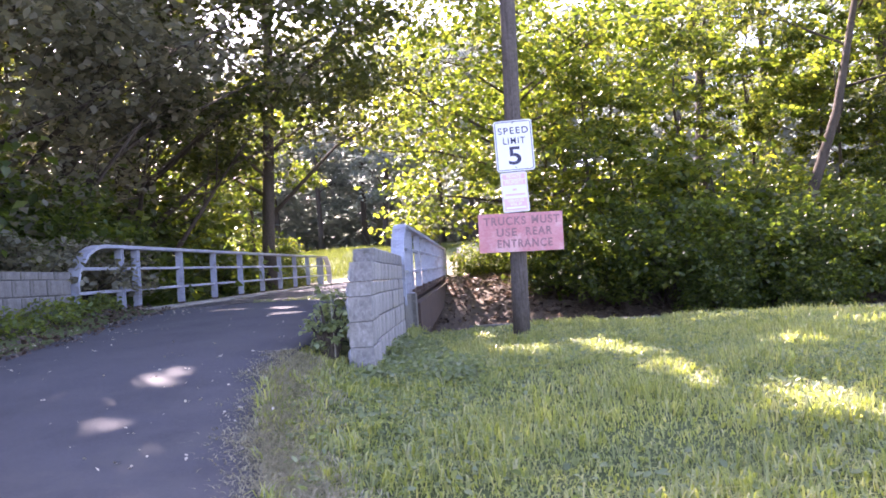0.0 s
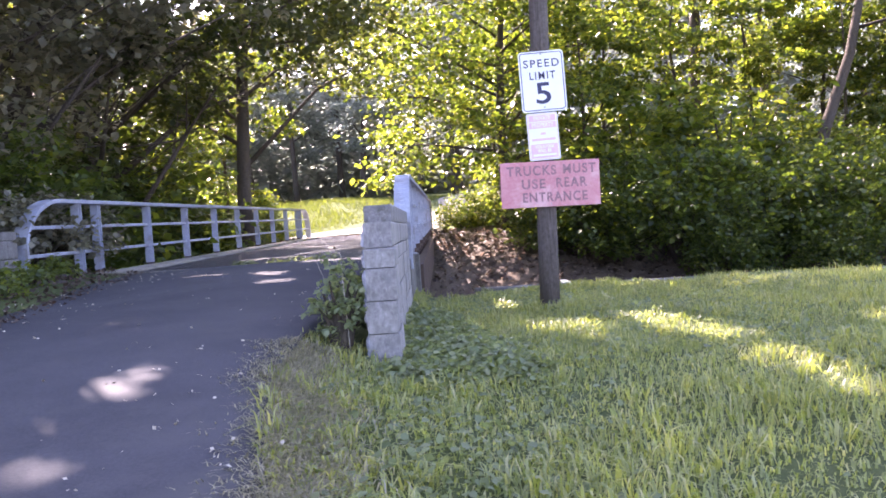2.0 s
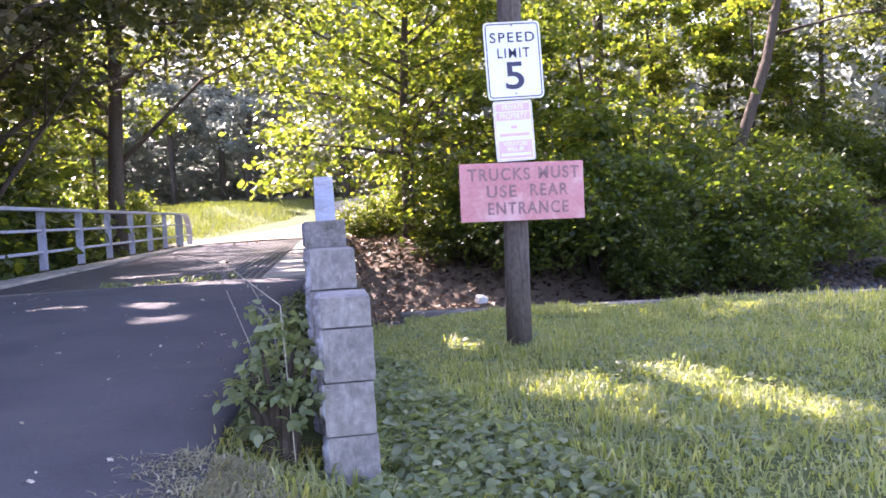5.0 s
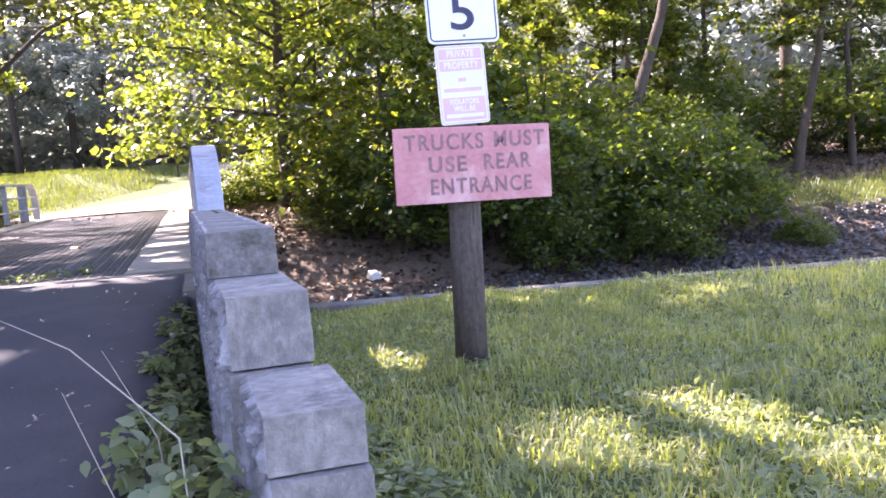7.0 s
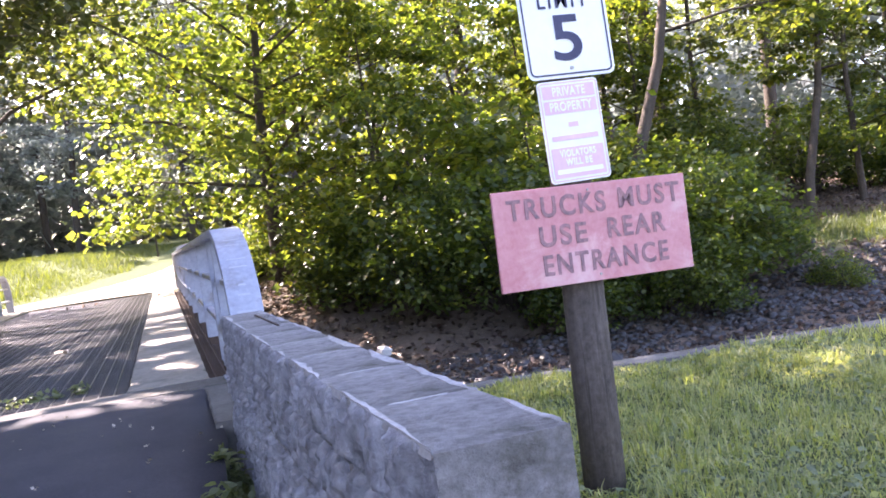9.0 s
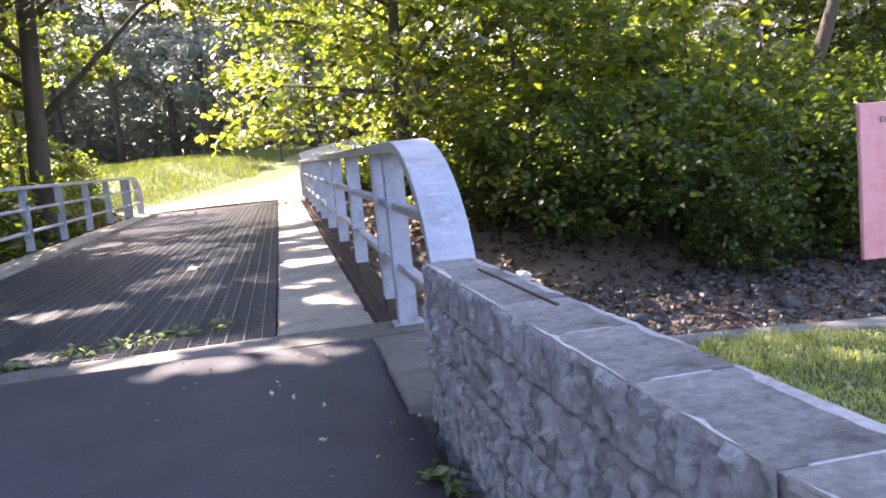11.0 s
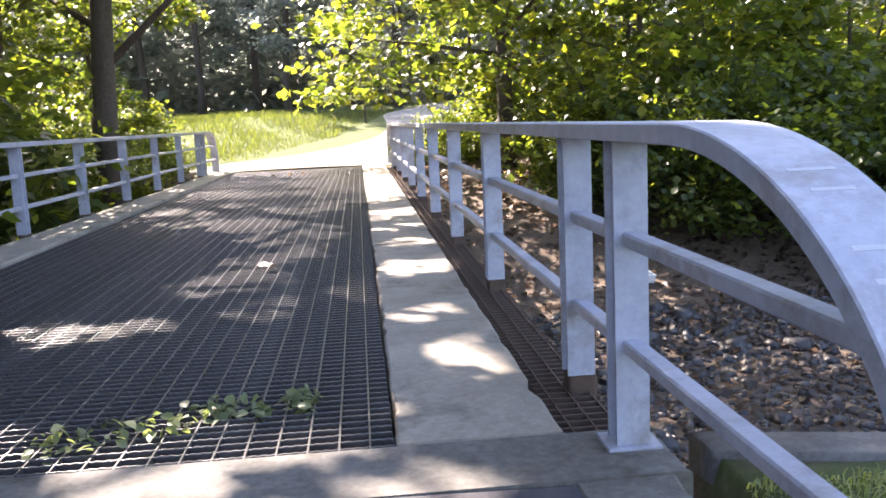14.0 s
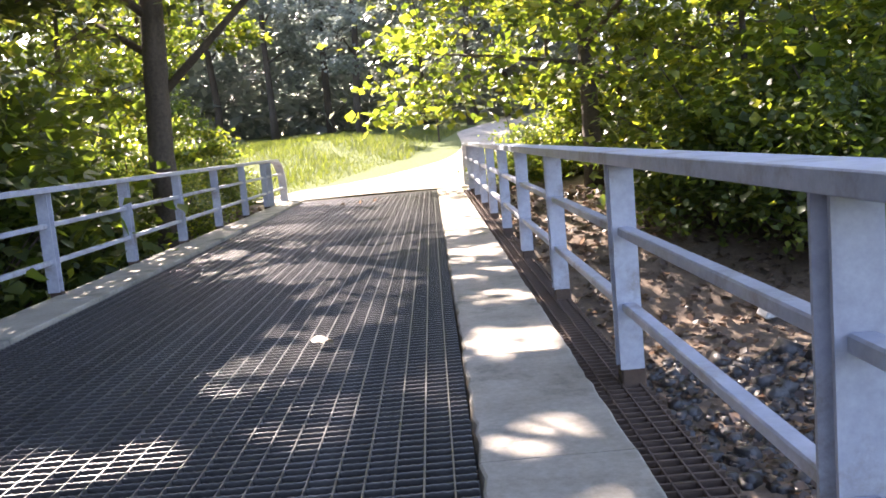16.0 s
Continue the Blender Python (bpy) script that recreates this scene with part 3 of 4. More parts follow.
# ---- lawn kerb at the channel ----
kx = np.arange(0.96, 40.1, 0.7)
kv = []
for x in kx:
    y = float(kerb_y(np.array(x)))
    kv += [(x, y - 0.02, -1.2), (x, y - 0.02, -0.625), (x, y, -0.615), (x, y + 0.26, -0.615), (x, y + 0.29, -0.635), (x, y + 0.33, -1.7)]
kn = len(kx)
ends = [(0, 1, 4, 5), (1, 2, 3, 4)]
kerb = link("kerb", arrays("kerb", kv, [(6 * i + k, 6 * i + 6 + k, 6 * i + 7 + k, 6 * i + 1 + k) for i in range(kn - 1) for k in range(5)] + ends), DIRTY_CONCRETE)
tagged(kerb, "low concrete kerb on top of the channel wall", "kerb", kind="structure")

# ---- pole and signs ----
pole = thing("utility_pole", (1.60, -2.45, -0.7), "weathered grey-brown wooden utility pole standing in grass", "utility pole")
bm = tube([(0.0, 0.0, 0.0), (0.02, 0, 0.8), (0.05, 0, 2.0), (0.09, 0.02, 3.5), (0.2, 0.05, 8.5)], [0.104, 0.102, 0.099, 0.095, 0.08], 24)
part("shaft", bm, POLE, pole, smooth=True)


def plate(w, h, thick, r):
    """A sheet with rounded corners, upright, its face towards -y."""
    bm = bmesh.new()
    ring = [bm.verts.new((sx * (w / 2 - r) + r * math.cos(a), 0, sz * (h / 2 - r) + r * math.sin(a)))
            for sx, sz, a0 in ((1, 1, 0), (-1, 1, 90), (-1, -1, 180), (1, -1, 270)) for a in [radians(a0 + d) for d in (0, 30, 60, 90)]]
    f = bm.faces.new(ring)
    made = bmesh.ops.extrude_face_region(bm, geom=[f])["geom"]
    for v in made:
        if isinstance(v, bmesh.types.BMVert):
            v.co.y += thick
    bmesh.ops.recalc_face_normals(bm, faces=bm.faces)
    return bm


def border(w, h, r, width, y):
    """A thin printed frame line."""
    bm = bmesh.new()
    rings = []
    for o in (0.0, width):
        rings.append([bm.verts.new((sx * (w / 2 - r) + (r - o) * math.cos(a), y, sz * (h / 2 - r) + (r - o) * math.sin(a)))
                      for sx, sz, a0 in ((1, 1, 0), (-1, 1, 90), (-1, -1, 180), (1, -1, 270)) for a in [radians(a0 + d) for d in (0, 30, 60, 90)]])
    n = len(rings[0])
    for k in range(n):
        bm.faces.new((rings[0][k], rings[0][(k + 1) % n], rings[1][(k + 1) % n], rings[1][k]))
    return bm


def words(text, size, x, y, z, mat, parent, spread=1.0, wide=1.0, bold=0.0, span=0.0):
    """Lettering as a mesh, facing -y, centred at x."""
    curve = bpy.data.curves.new("lettering", "FONT")
    curve.body, curve.size, curve.align_x, curve.align_y = text, size, "CENTER", "CENTER"
    curve.space_character, curve.extrude, curve.offset = spread, 0.0008, bold
    ob = bpy.data.objects.new("lettering", curve)
    scene.collection.objects.link(ob)
    data = bpy.data.meshes.new_from_object(ob.evaluated_get(bpy.context.evaluated_depsgraph_get()))
    bpy.data.objects.remove(ob)
    xs_ = [v.co.x for v in data.vertices]
    wide = span / (max(xs_) - min(xs_)) if span else wide
    data.transform(Matrix.Translation((x, y, z)) @ Matrix.Rotation(radians(90), 4, "X") @ Matrix.Diagonal((wide, 1, 1, 1)))
    return link("lettering", data, mat, parent)


speed = thing("speed_limit_sign", pose(1.66, -2.57, 1.725, 0, -1.2, 0), "white speed limit sign with black text and frame", "road sign", "signs on the pole")
part("sheet", plate(0.457, 0.61, 0.004, 0.035), WHITE_SIGN, speed)
part("frame_line", border(0.43, 0.583, 0.028, 0.008, -0.003), NAVY, speed)
words("SPEED", 0.11, 0, -0.003, 0.178, NAVY, speed, 1.25, 1.0, 0.001, 0.36)
words("LIMIT", 0.11, 0, -0.003, 0.055, NAVY, speed, 1.25, 1.0, 0.001, 0.26)
words("5", 0.30, 0, -0.003, -0.13, NAVY, speed, 1.0, 1.0, 0.004, 0.15)
for z in (0.275, -0.262):
    part("bolt", tube([(0, -0.008, z), (0, 0.01, z)], [0.009, 0.009], 8), GALVANISED, speed)

small = thing("notice_sign", pose(1.632, -2.575, 1.17, 0, -1.5, 0), "small white notice with faded pink printed bands", "sign", "signs on the pole")
part("sheet", plate(0.315, 0.475, 0.004, 0.02), WHITE_SIGN, small)
part("frame_line", border(0.300, 0.46, 0.016, 0.005, -0.003), PINK_SIGN, small)
part("printed_band", box(-0.135, 0.135, -0.003, -0.002, 0.155, 0.215), PINK_SIGN, small)
part("printed_band", box(-0.135, 0.135, -0.003, -0.002, 0.085, 0.145), PINK_SIGN, small)
part("printed_band", box(-0.135, 0.135, -0.003, -0.002, -0.215, -0.075), PINK_SIGN, small)
for text, z, span in (("PRIVATE", 0.185, 0.17), ("PROPERTY", 0.115, 0.22), ("VIOLATORS", -0.103, 0.19), ("WILL BE", -0.145, 0.14)):
    words(text, 0.045 if z < 0 else 0.058, 0, -0.0042, z, WHITE_SIGN, small, 1.1, 1.0, 0.0015, span)
part("text_bar", box(-0.12, 0.12, -0.0045, -0.0035, -0.197, -0.175), WHITE_SIGN, small)
for x0, x1, z in ((-0.025, 0.025, 0.03), (-0.12, 0.12, -0.03)):
    part("text_bar", box(x0, x1, -0.003, -0.002, z - 0.011, z + 0.011), PINK_SIGN, small)

red = thing("truck_notice_board", pose(1.668, -2.585, 0.687, 0, 1.0, -1.5), "faded red wooden board with worn black lettering", "sign", "signs on the pole")
part("board", box(-0.5, 0.5, 0, 0.018, -0.23, 0.23, 0.003), RED_PAINT, red)
for text, x, z, span in (("TRUCKS", -0.185, 0.135, 0.50), ("MUST", 0.295, 0.14, 0.33), ("USE", -0.17, 0.0, 0.24), ("REAR", 0.21, 0.005, 0.31), ("ENTRANCE", 0.04, -0.135, 0.65)):
    words(text, 0.132, x, -0.003, z, FADED_BLACK, red, 1.2, 1.0, 0.003, span)
for x, z in ((-0.02, 0.2), (0.0, -0.2)):
    part("nail", tube([(x, -0.005, z), (x, 0.01, z)], [0.006, 0.006], 6), GALVANISED, red)


# ---- trees and bushes ----
# places that the sun reaches between the crowns: x, y, half width, half length along the way
SUNLIT = [(1.53, -4.55, 0.26, 0.75), (2.22, -4.1, 0.17, 0.3), (2.33, -4.95, 0.22, 0.65), (1.15, -1.95, 0.13, 0.28), (2.45, -6.5, 0.12, 0.5), (2.95, -7.7, 0.14, 0.5), (3.8, -5.2, 0.12, 0.35), (4.6, -7.0, 0.15, 0.4),
          (5.2, -3.5, 0.2, 0.3), (-1.1, -7.05, 0.1, 0.18), (-1.05, -8.15, 0.07, 0.13), (-1.15, -3.2, 0.18, 0.1), (-1.9, -2.2, 0.18, 0.1), (-1.25, -2.3, 0.14, 0.25), (-0.75, -0.5, 0.36, 0.2), (-1.4, -0.2, 0.38, 0.09),
          (-1.15, 0.15, 0.45, 0.26), (-2.0, 0.35, 0.13, 0.15), (-2.15, 2.05, 0.34, 0.19), (-1.3, 2.3, 0.17, 0.32), (-1.6, 3.3, 0.3, 0.4), (-0.76, 2.7, 0.09, 0.45), (-1.35, 5.5, 0.4, 0.7), (-1.8, 6.8, 0.6, 0.55),
          (-2.6, 7.3, 0.3, 0.4), (-1.45, 4.3, 0.3, 0.3), (-0.3, 0.95, 0.1, 0.26), (-0.35, 1.9, 0.12, 0.2), (-0.3, 3.4, 0.2, 0.25), (-0.3, 4.7, 0.2, 0.2), (-0.35, 5.8, 0.2, 0.25), (-0.3, 7.3, 0.2, 0.3),
          (-1.6, 8.3, 0.7, 0.4), (-2.9, 8.7, 0.4, 0.4), (-1.0, 8.9, 0.5, 0.5), (-2.6, 9.6, 0.6, 0.5), (-0.4, 9.6, 0.3, 0.4), (6.8, 6.2, 0.8, 0.4), (9.5, 4.8, 1.0, 0.5), (13.0, 4.2, 1.2, 0.6)]


def in_shade(at):
    """True for the places whose shadow falls on none of the sunlit patches; the deck's far end lies open to the sun."""
    low = -0.2
    for _ in range(3):
        run = (at[:, 2] - low) / TO_SUN.z
        x, y = at[:, 0] - TO_SUN.x * run, at[:, 1] - TO_SUN.y * run
        low = np.where(x > 0.25, -0.5, np.interp(y, ROAD_Y, ROAD_Z) + 0.05)
    wob = 0.35 * np.sin(7.1 * x + 3.3 * y) + 0.3 * np.sin(9.3 * y - 6.9 * x) + 0.35 * np.sin(17 * x + 13 * y)
    lit = (y > 10.2 + wob) & (np.abs(x + 2) < 2.4)
    for a, b, u, v in SUNLIT:
        lit |= ((x - a) / (u + 0.04)) ** 2 + ((y - b) / (v + 0.04)) ** 2 < 1.55 + 1.15 * wob
    over_way = (at[:, 0] > -5.0) & (at[:, 2] < 3.0 + 0.5 * (at[:, 0] + 5.0))
    return ~(lit & (np.sin(997 * at[:, 0]) * np.sin(883 * at[:, 1]) < 0.95)) & ~over_way


def tree_thing(name, seed, height, bare_to, radius, trunk_r, clusters, count, leaf, leaf_mat, label, category, lean=0.0, spread=(0.29, 0.29, 0.10), at=None):
    """A tree: a tapered trunk with limbs and a crown of leaves in uneven clusters, at the origin."""
    rng = np.random.default_rng(seed)
    e = thing(name, (0, 0, 0), label, category)
    top = Vector((lean * height, 0.1 * lean * height, height * 0.86))
    bend = [Vector((rng.normal(0, 0.02) * height * k, rng.normal(0, 0.02) * height * k, 0)) for k in (0, 0.2, 0.5, 0.8, 1)]
    spine = [Vector((0, 0, -0.4)).lerp(top, k) + bend[i] for i, k in enumerate((0, 0.15, 0.45, 0.75, 1))]
    bm = tube(spine, [trunk_r * k for k in (1.35, 1.0, 0.78, 0.5, 0.15)], 10)
    centres = []
    limbs = max(6, clusters // 9)
    for k in range(limbs):
        h = bare_to + (height * 0.92 - bare_to) * ((k + 0.5) / limbs) ** 0.9
        f = min(h / (height * 0.86), 1)
        i = min(int(f * 4), 3)
        root = Vector((0, 0, -0.4)).lerp(top, f) + bend[i] * 0.6
        a = k * 2.4 + rng.uniform(-0.5, 0.5)
        reach = radius * (0.45 + 0.55 * math.sin(math.pi * min(1, (h - bare_to * 0.6) / (height - bare_to * 0.6)) ** 0.8)) * rng.uniform(0.65, 1.15)
        tip = root + Vector((math.cos(a) * reach, math.sin(a) * reach, reach * rng.uniform(0.05, 0.5)))
        if at:
            tip.z = max(tip.z, 3.4 + 0.5 * max(0.0, tip.x + at[0] + 5.0) - float(land(*at))) if tip.x + at[0] > -5.2 else tip.z
        mid = root.lerp(tip, 0.5) + Vector((0, 0, reach * rng.uniform(0.0, 0.12)))
        r0 = trunk_r * (0.42 - 0.25 * f)
        tube([root, mid, tip], [r0, r0 * 0.6, r0 * 0.15], 6, bm)
        for _ in range(max(2, clusters // limbs)):
            q = root.lerp(tip, rng.uniform(0.35, 1.08))
            c = q + Vector(rng.normal(0, 1, 3)) * 0.19 * radius
            centres.append(c)
            if at and c.x + at[0] > -5.4:
                c.z = max(c.z, 3.3 + 0.5 * max(0.0, c.x + at[0] + 5.0) - float(land(*at)))
                centres[-1] = c
            tube([mid.lerp(tip, rng.uniform(0, 0.7)), c], [r0 * 0.22, r0 * 0.05], 4, bm, cap=False)
    part("trunk", bm, BARK, e, smooth=True)
    centres = np.array(centres)
    centres[:, 2] = np.maximum(centres[:, 2], 0.35)
    sizes = rng.uniform(0.6, 1.4, len(centres))[:, None] * np.array(spread)[None] * radius / 3.2
    v, f = leaves(rng, centres, sizes, count, leaf)
    if at:
        foot = np.array([at[0], at[1], float(land(*at)) - 0.05])
        quads = v.reshape(-1, 4, 3)
        v = quads[in_shade(quads.mean(1) + foot)].reshape(-1, 3)
        b = 4 * np.arange(len(v) // 4)[:, None]
        f = np.concatenate([b + [0, 1, 2], b + [0, 2, 3]], 0)
        e.matrix_world = Matrix.Translation(foot)
    link("crown", arrays("crown", v, f), leaf_mat, e)
    return e


def bush_thing(seed, height, radius, clusters, count, leaf, leaf_mat, label, oval=False):
    """A bush: many thin stems from one foot, in leaf nearly to the ground."""
    rng = np.random.default_rng(seed)
    e = thing("bush", (0, 0, 0), label, "bush")
    bm = bmesh.new()
    centres = []
    for k in range(clusters):
        a, d = rng.uniform(0, 2 * math.pi), radius * math.sqrt(rng.uniform(0, 1))
        h = height * rng.uniform(0.12, 1) * math.sqrt(max(0.05, 1 - (d / radius) ** 2 * 0.8))
        c = Vector((d * math.cos(a), d * math.sin(a), h))
        centres.append(c)
        if k % 2 == 0:
            tube([(0.12 * c.x, 0.12 * c.y, -0.2), (0.5 * c.x, 0.5 * c.y, 0.6 * c.z), c], [0.022, 0.014, 0.004], 5, bm)
    part("woody_base", bm, BARK, e)
    sizes = rng.uniform(0.6, 1.4, len(centres))[:, None] * np.array((0.22, 0.22, 0.12))[None] * radius / 1.5
    v, f = leaves(rng, np.array(centres), sizes, count, leaf, 0.35, oval)
    v[:, 2] = np.maximum(v[:, 2], 0.03)
    link("crown", arrays("crown", v, f), leaf_mat, e)
    return e


def stand(kind, spots):
    """Places the first at the first spot and copies at the rest: x, y, turn, size."""
    for n, (x, y, turn, size) in enumerate(spots):
        m = pose(x, y, float(land(x, y)) - 0.05, 0, 0, turn) @ Matrix.Diagonal((size, size, size, 1))
        if n:
            copy_thing(kind, m)
        else:
            first = m
    kind.matrix_world = first


MAPLE = tree_thing("maple_tree", 5, 15, 3.0, 4.6, 0.115, 105, 12000, 0.19, LEAF_A, "tall maple with sunlit yellow-green leaves", "tree")
OAK = tree_thing("forest_tree", 6, 19, 3.2, 5.5, 0.185, 130, 15000, 0.17, LEAF_SHADE, "tall dark-trunked tree at the edge of the wood", "tree")
SAPLING = tree_thing("young_tree", 7, 8.5, 1.6, 2.6, 0.085, 75, 6000, 0.17, LEAF_A, "slender young tree with bright leaves above the bank", "tree")
BUSH = bush_thing(9, 3.0, 1.7, 120, 6000, 0.145, LEAF_BUSH, "dark green leafy bush on the stream bank")
THICKET = bush_thing(10, 1.5, 1.1, 90, 4500, 0.088, LEAF_A, "low bright-leaved bush by the stream")

# the big maple at the bridge's far end, its low sprays reaching over the deck
tree_thing("maple_tree", 25, 10.0, 2.2, 6.2, 0.19, 200, 19000, 0.20, LEAF_A, "spreading maple with low sunlit sprays beyond the bridge", "tree", 0.0, (0.30, 0.30, 0.085)).matrix_world = pose(2.66, 16.7, float(land(2.66, 16.7)) - 0.05)
# the crowns on the near side of the channel that shade drive, deck and lawn
for seed, at, height, bare_to, radius, trunk_r, clusters, count, leaf, mat in (
        (81, (-4.72, 12.0), 17, 2.6, 6.2, 0.19, 240, 26000, 0.18, LEAF_SHADE), (82, (-6.9, 7.2), 16, 1.6, 5.6, 0.23, 260, 30000, 0.17, LEAF_SHADE),
        (83, (-7.2, 2.0), 15, 1.4, 5.4, 0.2, 330, 42000, 0.16, LEAF_C), (84, (-8.0, -3.4), 14, 1.4, 5.2, 0.2, 260, 24000, 0.16, LEAF_C)):
    tree_thing("overhanging_tree", seed, height, bare_to, radius, trunk_r, clusters, count, leaf, mat, "dense tree overhanging the old railing" if mat == LEAF_C else "dark broad tree behind the old railing", "tree", 0.0, (0.30, 0.30, 0.13), at)
tree_thing("tall_tree", 13, 22, 8.5, 6.5, 0.2, 170, 22000, 0.2, LEAF_SHADE, "tall high-crowned tree beside the old railing", "tree", 0.24, (0.29, 0.29, 0.10), (-8.6, 4.2))
tree_thing("tall_tree", 15, 22, 8.5, 6.5, 0.2, 170, 22000, 0.2, LEAF_SHADE, "tall high-crowned tree beside the old railing", "tree", 0.2, (0.29, 0.29, 0.10), (-9.0, 9.4))
PALE = tree_thing("tall_tree", 16, 20, 5.0, 4.6, 0.27, 90, 7000, 0.19, LEAF_B, "tall tree with a pale sunlit trunk in the wood", "tree")
stand(PALE, [(11.3, 25.0, 0, 1.0), (18.4, 22.0, 120, 1.1), (15.2, 27.0, 250, 0.8), (25.0, 24.0, 40, 1.0)])

stand(MAPLE, [(6.8, 20.5, 140, 0.7), (12.5, 21.5, 260, 0.75), (17.4, 18.5, 60, 0.9), (-15.0, 16.0, 10, 0.7)])
stand(OAK, [(-11.5, 6.5, 30, 0.6), (-12.5, 12.0, 0, 0.6), (21.5, 14.5, 220, 0.9)])
FAR_TREE = tree_thing("distant_tree", 14, 17, 4.5, 5.0, 0.22, 100, 10000, 0.27, LEAF_HAZED, "tree on the rise beyond the bridge, haze put into its leaf colour", "tree")
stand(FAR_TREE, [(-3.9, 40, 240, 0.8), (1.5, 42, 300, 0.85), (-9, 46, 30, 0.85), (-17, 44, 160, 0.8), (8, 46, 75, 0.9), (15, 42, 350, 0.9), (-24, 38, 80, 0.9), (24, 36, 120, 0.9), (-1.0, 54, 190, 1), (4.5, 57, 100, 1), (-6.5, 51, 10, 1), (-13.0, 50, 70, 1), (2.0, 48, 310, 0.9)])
stand(SAPLING, [(4.9, 14.0, 0, 0.85), (4.2, 20.5, 240, 1.0), (13.6, 16.2, 180, 0.9), (18.0, 12.5, 300, 1.1), (9.2, 19.5, 95, 1.1), (14.2, 19.0, 210, 1.1), (2.9, 24.0, 340, 0.9), (-7.0, 19.0, 75, 0.9), (-9.6, 22.5, 140, 1.0), (-7.8, 16.0, 250, 0.9)])
LEANING = tree_thing("leaning_tree", 12, 12, 4.6, 4.0, 0.17, 50, 4500, 0.17, LEAF_SHADE, "dark bare-limbed tree leaning over the stream", "tree", 0.3)
stand(LEANING, [(10.0, 12.0, 0, 1.0), (16.0, 12.4, 20, 0.75)])
bushes = [(3.9, 12.4, 20, 0.8), (5.0, 11.0, 70, 0.9), (6.4, 10.2, 140, 1.0), (8.2, 9.6, 210, 0.95), (9.9, 9.0, 280, 0.9), (11.2, 9.3, 350, 0.85), (7.2, 8.6, 60, 0.6), (9.2, 7.9, 130, 0.55),
          (5.8, 13.2, 200, 0.8), (7.8, 12.2, 20, 0.8), (9.8, 11.8, 270, 0.85), (12.4, 12.6, 340, 0.8), (14.6, 15.5, 60, 1.1), (20.5, 17.5, 150, 1.1), (23.5, 16.0, 250, 1.2), (17.5, 18.0, 90, 1.0),
          (-5.9, 3.0, 50, 0.8), (-6.1, 6.4, 120, 0.85), (-6.0, 10.4, 190, 0.9), (-5.8, -3.8, 260, 0.75), (-6.4, -7.5, 330, 0.85), (-5.7, 0.8, 10, 0.75), (-6.6, 2.0, 100, 1.3), (-7.2, 4.6, 190, 1.4), (-6.8, 8.4, 280, 1.4),
          (-7.6, 11.0, 40, 1.5), (-7.0, -1.2, 130, 1.2), (-7.4, -5.4, 220, 1.4), (-9.0, 2.5, 310, 1.7), (-9.5, 7.5, 70, 1.8), (-8.8, 10.5, 20, 1.9), (-11.0, 12.0, 75, 2.2), (-10.5, -1.5, 165, 1.9), (-12.0, -6.0, 255, 2.0),
          (-11.0, 29.0, 20, 1.0), (-12.0, 36.0, 80, 1.0)]
stand(BUSH, bushes)
stand(THICKET, [(4.4, 13.4, 33, 2.0), (6.4, 13.6, 71, 2.5), (8.6, 12.9, 205, 2.6), (10.9, 13.4, 300, 1.9), (3.4, 21.0, 160, 1.8), (7.6, 21.5, 250, 2.2), (12.5, 20.5, 310, 2.2), (17.0, 20.0, 85, 2.2), (1.3, 18.5, 0, 0.9), (2.4, 19.5, 90, 1.0), (4.6, 16.0, 180, 1.0), (6.5, 17.5, 60, 1.3), (9.0, 18.0, 150, 1.4), (-5.4, 14.8, 270, 0.8), (-5.6, 17.6, 45, 0.9), (-7.4, 23.0, 135, 1.0), (12.3, 7.6, 225, 0.5), (-6.2, 19.5, 10, 1.1), (-8.4, 21.0, 100, 1.3), (-10.5, 19.0, 200, 1.4), (-9.0, 26.0, 300, 1.3)])

